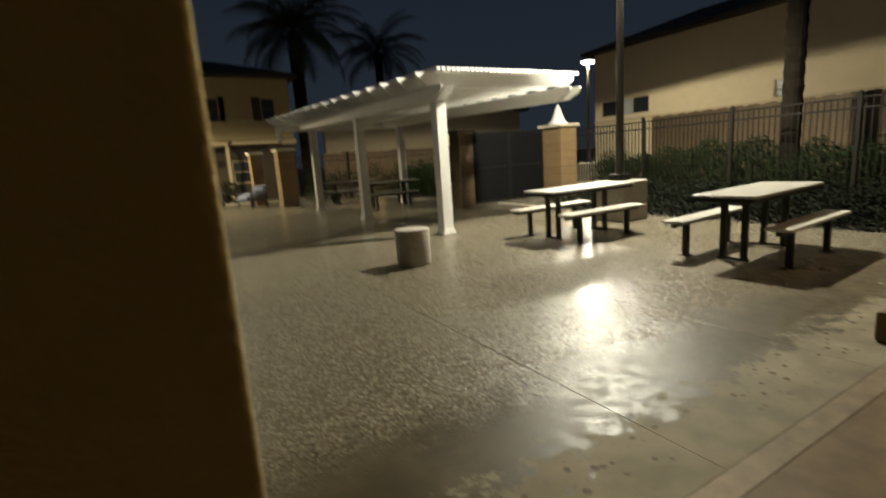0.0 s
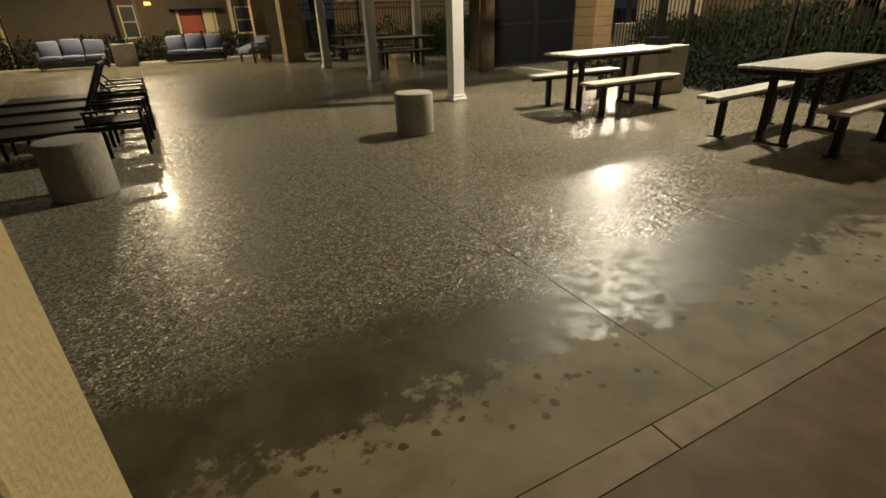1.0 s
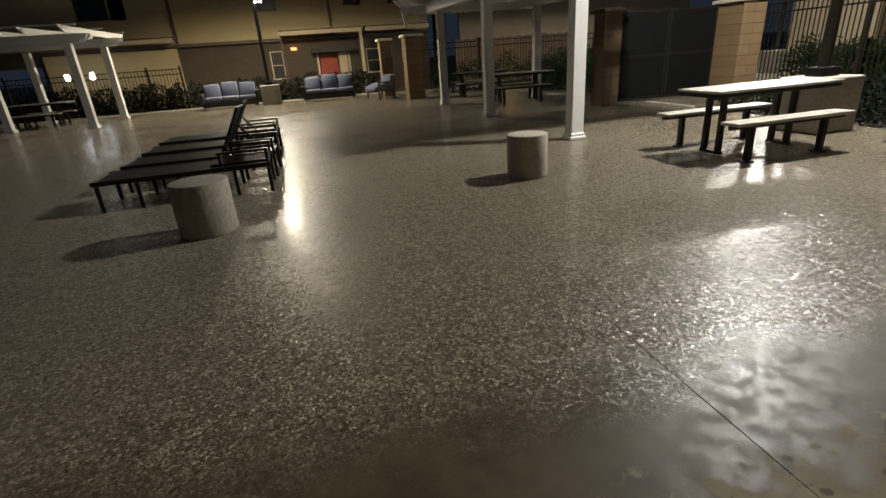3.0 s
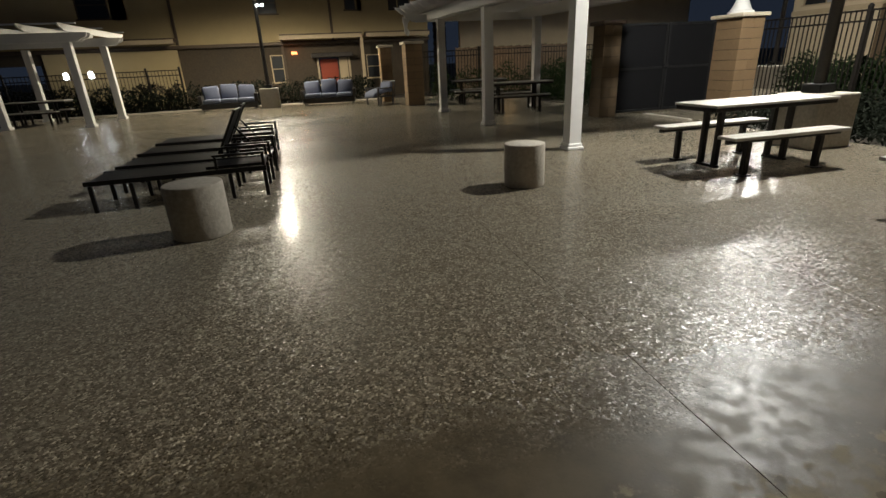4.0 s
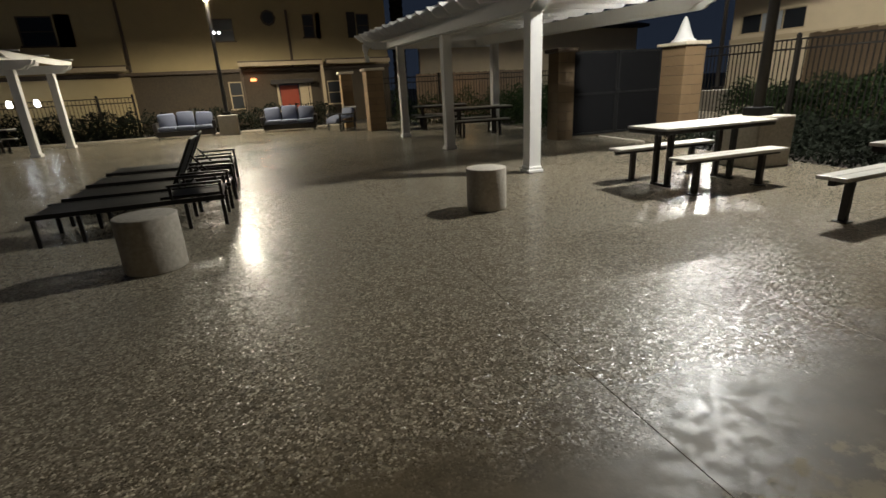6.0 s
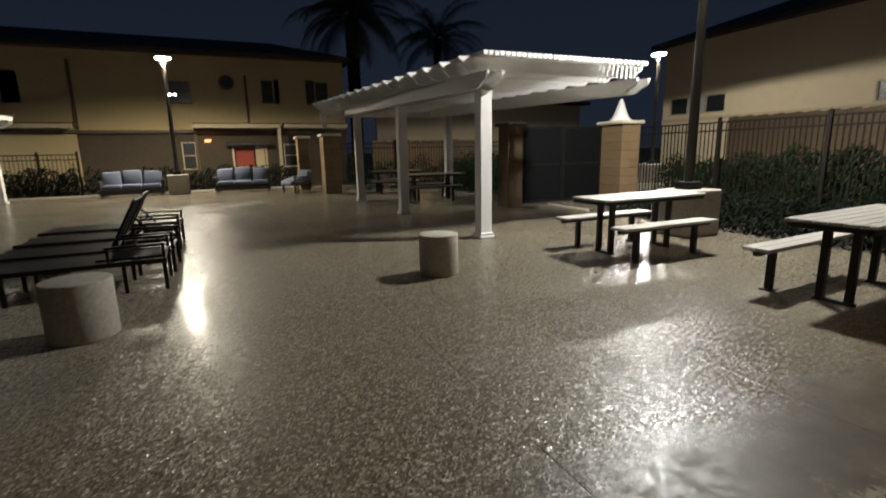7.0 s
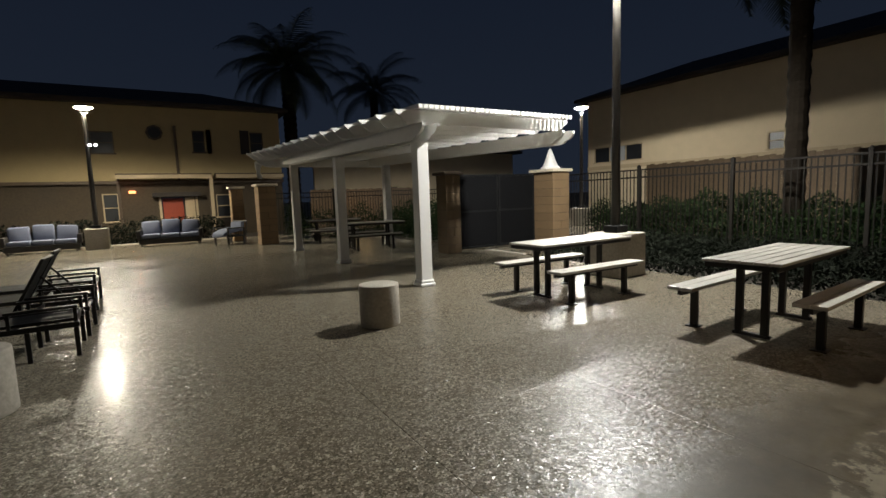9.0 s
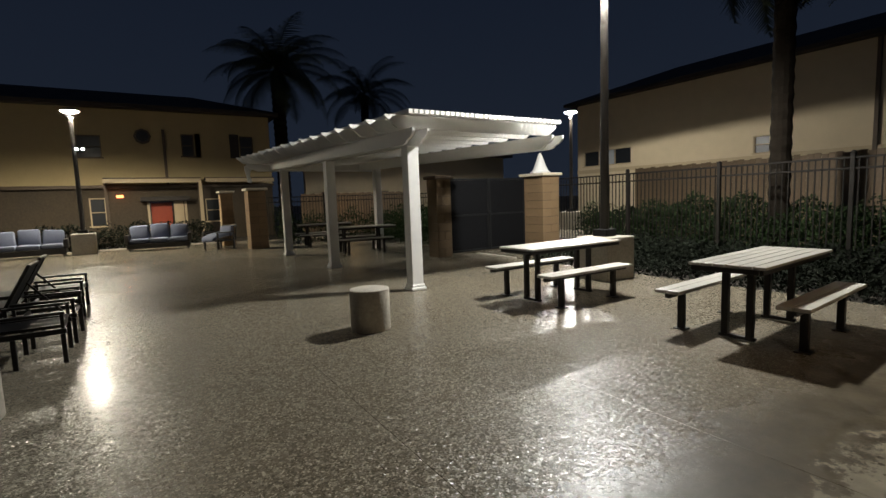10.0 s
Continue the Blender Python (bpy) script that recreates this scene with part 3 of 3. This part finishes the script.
def rafter_shape(length):
    """A deep board along y whose front tail is cut on the slant."""
    h, w = 0.197, 0.05
    pts = [(0.0, h), (0.0, h - 0.03), (0.20, 0.0), (length - 0.2, 0.0), (length, h - 0.05), (length, h)]
    bm = bmesh.new()
    a = [bm.verts.new((-w / 2, y, z)) for y, z in pts]
    q = [bm.verts.new((w / 2, y, z)) for y, z in pts]
    bm.faces.new(a)
    bm.faces.new(q[::-1])
    for k in range(len(pts)):
        m = (k + 1) % len(pts)
        bm.faces.new((a[k], q[k], q[m], a[m]))
    return bm


def side_pergola():
    t = thing("pergola", pose(0, 0, 0), "white pergola in the shade at the far side of the court", "pergola")
    for x, y in ((-6.2, 17.85), (-6.2, 20.55), (-8.85, 18.8), (-8.85, 21.4)):
        p = part("post", box(x - 0.1, x + 0.1, y - 0.1, y + 0.1, 0.0, 2.36, 0.008), WHITE, t)
        part("post_base", box(x - 0.135, x + 0.135, y - 0.135, y + 0.135, 0.0, 0.08, 0.012), WHITE, p)
    for y in (17.85, 20.55):
        for d in (-0.13, 0.13):
            b = part("beam", beam_profile(5.4, 0.05, 0.24), WHITE, t)
            b.matrix_basis = pose(-11.0, y + d, 2.36, 0, 0, -90)
    for k in range(6):
        r = part("rafter", beam_profile(5.0, 0.045, 0.17), WHITE, t)
        r.matrix_basis = pose(-10.7 + 0.95 * k, 16.9, 2.605, 0, 0, 0)
    for y in (17.3, 19.2, 21.1):
        part("lattice_slat", bar((-10.9, y, 2.80), (-5.65, y, 2.80), 0.045, 0.04), WHITE, t)


# ---- walls, piers, gates and fences round the court ----
def pier(name, x0, x1, y0, y1, h, label, finial=True, stone=BLOCK, cap=CAP):
    t = thing(name, pose((x0 + x1) / 2, (y0 + y1) / 2, 0), label, "pier", "gate piers")
    w, d = (x1 - x0) / 2, (y1 - y0) / 2
    part("core", box(-w + 0.012, w - 0.012, -d + 0.012, d - 0.012, -0.1, h - 0.085), VENEER, t)
    courses = int((h - 0.08) / 0.2)
    ch = (h - 0.085) / courses
    half_a = mesh_of("block", box(-w, -0.004, -d, d, 0.004, ch - 0.004, 0.006), stone)
    half_b = mesh_of("block", box(0.004, w, -d, d, 0.004, ch - 0.004, 0.006), stone)
    whole = mesh_of("block", box(-w, w, -d, d, 0.004, ch - 0.004, 0.006), stone)
    for k in range(courses):
        if k % 2:
            shared("block", whole, t, pose(0, 0, k * ch))
        else:
            shared("block", half_a, t, pose(0, 0, k * ch))
            shared("block", half_b, t, pose(0, 0, k * ch))
    part("cap", box(-w - 0.07, w + 0.07, -d - 0.07, d + 0.07, h - 0.082, h, 0.02), cap, t, "stone cap")
    if finial:
        part("finial", lathe([(0.27, h + 0.001), (0.27, h + 0.05), (0.22, h + 0.07), (0.15, h + 0.22), (0.11, h + 0.34), (0.05, h + 0.5), (0.015, h + 0.56)], 20), WHITE, t, "pale cone finial", smooth=True)


def iron_fence(name, a, c, h, label, posts, gap=0.105):
    """Upright pickets between two rails, from a to c."""
    a, c = Vector((*a, 0)), Vector((*c, 0))
    run = (c - a).length
    yaw = math.degrees(math.atan2(c.y - a.y, c.x - a.x))
    t = thing(name, pose(a.x, a.y, 0, 0, 0, yaw), label, "fence")
    for z in (0.16, h - 0.22, h - 0.035):
        part("rail", box(0, run, -0.018, 0.018, z, z + 0.035, 0.004), IRON, t)
    post = mesh_of("post", box(-0.035, 0.035, -0.035, 0.035, -0.13, h + 0.05, 0.006), IRON)
    cap = mesh_of("post_cap", lathe([(0.05, 0), (0.05, 0.02), (0.02, 0.05), (0.005, 0.055)], 8), IRON)
    picket = mesh_of("picket", box(-0.009, 0.009, -0.009, 0.009, 0.1, h - 0.034), IRON)
    for x in posts:
        p = shared("post", post, t, pose(x, 0, 0))
        shared("post_cap", cap, p, pose(0, 0, h + 0.05))
    k = gap
    while k < run:
        shared("picket", picket, t, pose(k, 0, 0))
        k += gap


def dark_gate():
    t = thing("gate", pose(7.03, 10.98, 0), "tall black mesh double gate between two piers", "gate")
    w = 2.50
    for x0 in (0.0, w / 2 + 0.01):
        leaf = part("gate_frame", box(x0, x0 + 0.05, -0.025, 0.025, 0.06, 1.95, 0.004), BLACK, t)
        part("gate_stile", box(x0 + w / 2 - 0.06, x0 + w / 2 - 0.01, -0.025, 0.025, 0.06, 1.95, 0.004), BLACK, leaf)
        for z in (0.06, 0.98, 1.90):
            part("gate_rail", box(x0 + 0.051, x0 + w / 2 - 0.061, -0.022, 0.022, z, z + 0.05), BLACK, leaf)
        part("gate_panel", box(x0 + 0.05, x0 + w / 2 - 0.06, -0.006, 0.006, 0.112, 1.898), SHADOW_GATE, leaf)
    part("latch", box(w / 2 - 0.06, w / 2 + 0.06, -0.06, -0.027, 1.0, 1.09, 0.01), BLACK, t)


# ---- planting ----
def leaf_cloud(name, boxes, count, size, mat, label, seed, category="hedge"):
    """Many small leaves filling lumpy volumes."""
    rs = np.random.RandomState(seed)
    verts, faces = [], []
    total = sum((b[1] - b[0]) * (b[3] - b[2]) for b in boxes)
    for x0, x1, y0, y1, z0, z1 in boxes:
        n = int(count * (x1 - x0) * (y1 - y0) / total)
        p = rs.rand(n, 3) * (x1 - x0, y1 - y0, z1 - z0) + (x0, y0, z0)
        lump = np.array([noise.noise(Vector((q[0] * 1.4, q[1] * 1.4, seed))) for q in p])
        p[:, 2] = z0 + (p[:, 2] - z0) * (0.82 + 0.42 * lump)
        for q in p:
            u = Vector(rs.randn(3)).normalized()
            w = u.orthogonal().normalized()
            w = (Matrix.Rotation(rs.rand() * 6.28, 3, u) @ w)
            v = u.cross(w)
            s = size * (0.6 + 0.8 * rs.rand())
            c = Vector(q)
            k = len(verts)
            verts += [c - w * s, c + v * s * 0.42, c + w * s + u * s * 0.25, c - v * s * 0.42]
            faces.append((k, k + 1, k + 2, k + 3))
    me = bpy.data.meshes.new(name)
    me.from_pydata(verts, [], faces)
    me.materials.append(mat)
    return tagged(new(name, me), label, category, "", "stuff")


def palm(x, y, height, radius, crown, fronds, seed, label, low=-0.5):
    t = thing("palm_tree", pose(x, y, -0.14), label, "palm tree", "palm trees")
    rng = random.Random(seed)
    rings = []
    steps = int(height / 0.16)
    for k in range(steps + 1):
        z = height * k / steps
        r = radius * (1.25 - 0.3 * min(1, z / 1.2)) * (1.07 if k % 2 else 0.95)
        rings.append((r, z))
    part("trunk", lathe(rings, 14), BARK, t)
    bm = bmesh.new()
    for f in range(fronds):
        yaw = 2 * math.pi * (f * 0.381966) + rng.uniform(-0.2, 0.2)
        lift = low + (1.35 - low) * ((f + 0.5) / fronds) + rng.uniform(-0.1, 0.1)
        length = crown * rng.uniform(0.85, 1.1)
        p = Vector((0, 0, height))
        pitch = lift
        prev = None
        seg = 13
        for k in range(seg + 1):
            u = k / seg
            ahead = Vector((math.cos(yaw) * math.cos(pitch), math.sin(yaw) * math.cos(pitch), math.sin(pitch)))
            side = Vector((-math.sin(yaw), math.cos(yaw), 0))
            up = side.cross(ahead)
            w = 0.035 * (1 - 0.8 * u)
            ring = (bm.verts.new(p - side * w), bm.verts.new(p + side * w))
            if prev:
                bm.faces.new((prev[0], prev[1], ring[1], ring[0]))
            prev = ring
            if k > 1:
                reach = crown * 0.24 * math.sin(math.pi * min(1, 0.15 + 0.85 * u)) + 0.08
                for s in (-1, 1):
                    for j in range(3):
                        q = p - ahead * (length / seg) * j / 3
                        tip = q + (side * s * 0.8 + ahead * 0.75 - up * -0.12).normalized() * reach * rng.uniform(0.8, 1.1) - Vector((0, 0, reach * 0.3))
                        o = ahead * 0.04
                        bm.faces.new((bm.verts.new(q - o), bm.verts.new(q + o), bm.verts.new(tip)))
            p = p + ahead * length / seg
            pitch -= (0.75 + 0.9 * u) / seg * 1.5
    me = bpy.data.meshes.new("crown")
    bm.to_mesh(me)
    bm.free()
    me.materials.append(FROND)
    c = new("crown", me)
    c.parent = t
    return t


# ---- houses ----
def wall_panel(x0, x1, z0, z1, y0, y1, holes):
    """A wall in the xz plane with openings that go through it."""
    xs = sorted({x0, x1, *[h[0] for h in holes], *[h[1] for h in holes]})
    zs = sorted({z0, z1, *[h[2] for h in holes], *[h[3] for h in holes]})
    bm = bmesh.new()
    for a, c in zip(xs, xs[1:]):
        for d, e in zip(zs, zs[1:]):
            if not any(h[0] <= a and c <= h[1] and h[2] <= d and e <= h[3] for h in holes):
                add_box(bm, a, c, y0, y1, d, e)
    bmesh.ops.remove_doubles(bm, verts=bm.verts, dist=1e-4)
    bm.verts.index_update()
    seen = {}
    for f in bm.faces:
        seen.setdefault(frozenset(v.index for v in f.verts), []).append(f)
    bmesh.ops.delete(bm, geom=[f for fs in seen.values() if len(fs) > 1 for f in fs], context="FACES")
    return bm


def window(parent, x0, x1, z0, z1, y, shutters=False, pale=False, split="h", turn=None):
    w = part("window", box(x0, x1, y + 0.06, y + 0.08, z0, z1), GLASS, parent)
    fr = TRIM_PALE if pale else TRIM
    f = 0.05
    part("window_frame", box(x0, x1, y - 0.03, y + 0.05, z1 - f, z1), fr, w)
    part("window_sill", box(x0 - 0.06, x1 + 0.06, y - 0.07, y + 0.05, z0 - 0.03, z0 + 0.04), fr, w)
    for x in (x0, x1 - f):
        part("window_jamb", box(x, x + f, y - 0.02, y + 0.05, z0 + 0.041, z1 - f - 0.001), fr, w)
    if split == "h":
        part("glazing_bar", box(x0 + f, x1 - f, y, y + 0.045, (z0 + z1) / 2 - 0.02, (z0 + z1) / 2 + 0.02), fr, w)
    else:
        for u in (1 / 3, 2 / 3):
            xm = x0 + (x1 - x0) * u
            part("glazing_bar", box(xm - 0.025, xm + 0.025, y, y + 0.045, z0 + 0.041, z1 - f - 0.001), fr, w)
    if shutters:
        s = (x1 - x0) * 0.5
        part("shutter", box(x1 + 0.04, x1 + 0.04 + s, y - 0.05, y - 0.005, z0 - 0.05, z1 + 0.08, 0.01), ROOF, w)
    return w


def hip_roof(x0, x1, y0, y1, z0, z1, hip):
    bm = bmesh.new()
    ym = (y0 + y1) / 2
    v = [bm.verts.new(c) for c in ((x0, y0, z0), (x1, y0, z0), (x1, y1, z0), (x0, y1, z0), (x0 + hip, ym, z1), (x1 - hip, ym, z1),
                                   (x0, y0, z0 - 0.18), (x1, y0, z0 - 0.18), (x1, y1, z0 - 0.18), (x0, y1, z0 - 0.18))]
    for f in ((0, 1, 5, 4), (1, 2, 5), (2, 3, 4, 5), (3, 0, 4), (6, 7, 1, 0), (7, 8, 2, 1), (8, 9, 3, 2), (9, 6, 0, 3), (9, 8, 7, 6)):
        bm.faces.new([v[k] for k in f])
    return bm


def far_house():
    t = thing("house", pose(0, 0, 0), "two-storey ochre stucco house with dark tiled roof and stone ground floor", "house")
    y = 27.5
    low = [(-1.42, -0.80, 0.75, 2.05), (0.92, 1.86, -0.1, 1.80), (3.3, 4.25, 0.75, 1.9), (-13.2, -11.2, 0.3, 2.0)]
    high = [(-1.65, -0.75, 3.85, 4.85), (2.45, 3.0, 3.95, 5.02), (5.1, 5.75, 3.95, 5.02), (-9.2, -7.9, 3.8, 5.0)]
    part("lower_wall", wall_panel(-24, 6.6, -0.15, 2.55, y + 0.1, y + 0.35, low), VENEER, t, "brown stone ground floor")
    part("upper_wall", wall_panel(-24, 6.6, 2.55, 6.15, y, y + 0.35, high), STUCCO_FAR, t, "ochre stucco upper floor")
    part("side_wall", box(6.35, 6.6, y + 0.351, 34.0, -0.15, 6.15), STUCCO_FAR, t)
    part("roof", hip_roof(-25, 7.0, 26.95, 34.6, 6.22, 7.45, 3.6), ROOF, t, "dark clay tile roof")
    part("band", box(-24, 6.65, y - 0.08, y - 0.003, 2.47, 2.62, 0.01), TRIM, t)
    for a, c in ((-24, -5.4), (-0.8, 3.1), (3.3, 6.5)):
        pent = part("pent_roof", shear(box(a, c, y - 0.75, y - 0.01, 2.80, 2.92), Matrix.Identity(4)), TRIM, t)
        part("fascia", box(a, c, y - 0.80, y - 0.752, 2.68, 2.86), TRIM_PALE, pent)
    for x, z1 in ((-5.4, 5.6), (1.72, 5.2), (3.05, 2.8), (-0.75, 2.8)):
        part("downspout", box(x - 0.06, x + 0.06, y - 0.10, y - 0.01, 2.64 if z1 > 3 else 0.0, z1, 0.01), TRIM, t)
    part("porch_post", box(2.98, 3.12, y - 0.78, y - 0.64, -0.14, 2.68), TRIM_PALE, t)
    part("garage_wall", box(-11.0, -5.5, y - 0.06, y + 0.09, -0.15, 2.44), STUCCO_FAR, t)
    window(t, *low[0], y + 0.15, pale=True)
    window(t, *low[2], y + 0.15, pale=True)
    window(t, *high[0], y + 0.05)
    window(t, *high[1], y + 0.05, shutters=True)
    window(t, *high[2], y + 0.05)
    part("shutter", box(4.62, 5.05, y - 0.05, y - 0.004, 3.9, 5.1, 0.01), ROOF, t)
    window(t, *high[3], y + 0.05, shutters=True)
    octo = part("octagon_window", shear(cyl(0.36, 0.36, -0.04, 0.04, 8), pose(0.87, y - 0.05, 4.85, 90, 0, 0)), TRIM, t)
    part("pane", shear(cyl(0.27, 0.27, -0.02, 0.02, 8), pose(0.87, y - 0.10, 4.85, 90, 0, 0)), GLASS, octo)
    door = part("door", box(0.95, 1.83, y + 0.2, y + 0.26, -0.1, 1.78), DOOR_RED, t, "red front door")
    part("door_canopy", box(0.55, 2.6, y - 0.35, y + 0.09, 1.84, 2.05, 0.02), ROOF, t)
    for x in (0.80, 1.90, 2.36):
        part("door_side_panel", box(x, x + (0.42 if x == 1.90 else 0.1), y + 0.02, y + 0.09, -0.1, 1.82), TRIM_PALE, t)
    part("porch_light", box(-0.37, -0.10, y - 0.02, y + 0.09, 2.04, 2.16, 0.01), SIGN_GLOW, t, "glowing orange wall light")
    for x in (-9.7, -8.75):
        part("wall_light", shear(lathe([(0.05, 0), (0.1, 0.05), (0.1, 0.24), (0.06, 0.3)], 12), pose(x, y - 1.55, 1.35)), WALL_GLOW, t, "bright white wall lantern")


def gate_house():
    """The house beyond the iron fence."""
    t = thing("house", pose(24.0, 22.2, 0, 0, 0, -90), "tan stucco house with sliding windows behind the iron fence", "house")
    holes = [(0.66, 4.05, 3.08, 4.0), (10.4, 11.1, 2.95, 3.75), (17.0, 18.4, 3.9, 5.2)]
    part("wall", wall_panel(0.2, 40, -0.15, 6.9, 0.0, 0.3, holes), STUCCO_PALE, t)
    part("end_wall", box(0.2, 0.5, 0.301, 9, -0.15, 6.9), STUCCO_PALE, t)
    part("roof", hip_roof(-0.4, 41, -0.6, 9.5, 7.0, 8.8, 4.5), ROOF, t)
    part("band", box(0.2, 40, -0.07, -0.003, 2.68, 2.88, 0.01), TRIM_PALE, t)
    window(t, *holes[0], 0.05, pale=True, split="v")
    window(t, *holes[1], 0.05, pale=True, split="h")
    window(t, *holes[2], 0.05, pale=True)
    part("pane", box(1.84, 2.87, 0.045, 0.058, 3.13, 3.94), BLIND, t, "pale blind behind glass")
    part("downspout", box(14.6, 14.74, -0.10, -0.01, 0, 6.8, 0.01), TRIM, t)


def back_house():
    t = thing("house", pose(9.4, 31.0, 0), "low pale stucco house beyond the pergola", "house")
    holes = [(1.0, 2.0, 0.9, 2.2), (4.6, 5.8, 0.9, 2.2), (9.0, 10.2, 0.9, 2.2)]
    part("wall", wall_panel(0, 16, -0.15, 4.6, 0.0, 0.3, holes), STUCCO_PALE, t)
    part("roof", hip_roof(-0.5, 16.5, -0.6, 8, 4.7, 6.0, 3.5), ROOF, t)
    for h in holes:
        window(t, *h, 0.05, pale=True)


def board_fence(x0, x1, y, h, turn=0):
    t = thing("wooden_fence", pose(x0, y, 0, 0, 0, turn), "cedar board privacy fence", "fence")
    n = int((x1 - x0) / 0.145)
    board = mesh_of("board", box(0.003, 0.142, 0.0, 0.02, -0.12, h, 0.004), WOOD)
    for k in range(n):
        shared("board", board, t, pose(0.145 * k, 0.004 * (k % 2), 0.02 * math.sin(k * 2.1)))
    for z in (0.35, h - 0.3):
        part("rail", box(0, x1 - x0, 0.03, 0.08, z, z + 0.09), WOOD, t)


# ---- build ----
ground()
paving()
porch()
kerbs()
far_house()
gate_house()
back_house()
pergola()
side_pergola()

table = picnic_table()
table.matrix_basis = pose(5.46, 5.67, 0)
tagged(table, "wet plank-top picnic table with brown steel legs and two benches", group="picnic tables")
for k, m in enumerate((pose(5.72, 3.15, 0, 0, 0, 4), pose(5.75, 16.9, 0, 0, 0, -8), pose(5.85, 13.75, 0, 0, 0, -8), pose(-8.3, 19.9, 0))):
    c = copy_thing(table, m)
    if k in (1, 2):
        c["label"] = "shaded picnic table with two benches under the pergola"
    if k == 3:
        c["label"] = "shaded picnic table with two benches under the far pergola"

flat, up = lounger(False), lounger(True)
flat.matrix_basis, up.matrix_basis = pose(-2.14, 6.55, 0, 0, 0, 1.5), pose(-2.13, 7.45, 0, 0, 0, -1.0)
for o, l in ((flat, "dark framed sun lounger with wet sling lying flat"), (up, "dark framed sun lounger with its backrest raised")):
    tagged(o, l, group="row of sun loungers")
copy_thing(up, pose(-2.17, 8.42, 0, 0, 0, 1.0))
copy_thing(flat, pose(-2.22, 9.5, 0, 0, 0, -1.2))

bollard(2.52, 5.80, 0.225, "round cast concrete stool with wet top")
bollard(-0.80, 5.33, 0.245, "round cast concrete stool beside the loungers")

lamp_post(7.06, 6.22, LAMP_GLOW)
lamp_post(15.9, 15.1, LAMP_GLOW, label="black post lamp beyond the iron fence")
lamp_post(-1.25, 21.4, LAMP_GLOW_WARM, extras=True, label="black post lamp with floodlights between two sofas")

seat = sofa()
seat.matrix_basis = pose(-2.72, 21.35, 0, 0, 0, 2)
tagged(seat, "dark wicker outdoor sofa with blue-grey cushions", group="outdoor sofas")
copy_thing(seat, pose(0.98, 20.95, 0, 0, 0, -7))
armchair()

# dark stucco and trim put the pergola roof's shade into this pier's colour
pier("gate_pier", 6.58, 7.0, 10.85, 11.3, 2.02, "block pier beside the gate, the roof's shade put into its dark colour", finial=False, stone=STUCCO_BROWN, cap=TRIM)
pier("gate_pier", 9.55, 10.15, 10.25, 11.05, 2.05, "tan block gate pier with cap and cone finial")
pier("court_pier", 3.5, 4.06, 17.7, 18.35, 2.04, "tan block pier at the side entrance", finial=False)
pier("court_pier", 3.0, 3.42, 20.2, 20.7, 2.04, "tan block pier at the side entrance", finial=False)
dark_gate()
iron_fence("iron_fence", (10.8, 11.0), (10.8, -4.0), 1.92, "dark iron picket fence along the planting bed", (0.05, 2.45, 4.7, 6.95, 9.2, 11.45, 13.7))
iron_fence("iron_fence", (10.16, 10.9), (10.78, 10.9), 1.92, "short dark iron fence beside the gate pier", ())
iron_fence("iron_fence", (-13.0, 23.0), (-4.6, 23.0), 1.55, "dark iron fence beyond the far planting", (0.05, 2.4, 4.8, 7.2, 8.4), 0.125)
iron_fence("iron_fence", (4.2, 19.6), (12.0, 19.6), 1.75, "dark iron fence behind the pergola", (0.05, 2.5, 5.0, 7.5), 0.12)
board_fence(7.2, 14.0, 24.5, 1.95)
board_fence(14.2, 30.0, 10.8, 2.2, -90)

leaf_cloud("hedge", [(11.05, 12.2, -3.0, 10.6, 0.0, 1.3)], 44000, 0.045, LEAF, "dense green hedge behind the iron fence", 3)
leaf_cloud("shrubs", [(8.1, 10.6, 0.5, 9.4, -0.1, 0.3), (8.9, 10.6, 1.0, 8.6, 0.0, 0.55)], 24000, 0.042, LEAF_DARK, "low dark shrubs in the planting bed", 4, "shrubs")
leaf_cloud("hedge_back", [(-12.0, -4.4, 22.55, 22.95, 0.0, 0.85), (-4.4, 3.0, 22.5, 23.1, 0.0, 1.05), (-12.0, -4.8, 23.1, 23.8, 0.0, 1.2)], 18000, 0.06, LEAF_DARK, "ragged dark hedge behind the sofas", 5)
leaf_cloud("hedge_side", [(4.6, 11.5, 18.4, 19.4, 0.0, 1.35), (8.0, 11.0, 12.5, 18.2, 0.0, 1.3)], 18000, 0.05, LEAF, "dark hedge behind the pergola tables", 6)

palm(7.25, 27.6, 8.6, 0.36, 4.1, 38, 1, "tall palm with a dark crown against the night sky", low=-0.25)
palm(17.2, 39.0, 10.4, 0.34, 4.8, 28, 2, "distant palm behind the pergola", low=-0.2)
palm(11.6, 5.5, 7.3, 0.20, 2.8, 34, 3, "palm behind the iron fence with drooping fronds", low=-0.9)
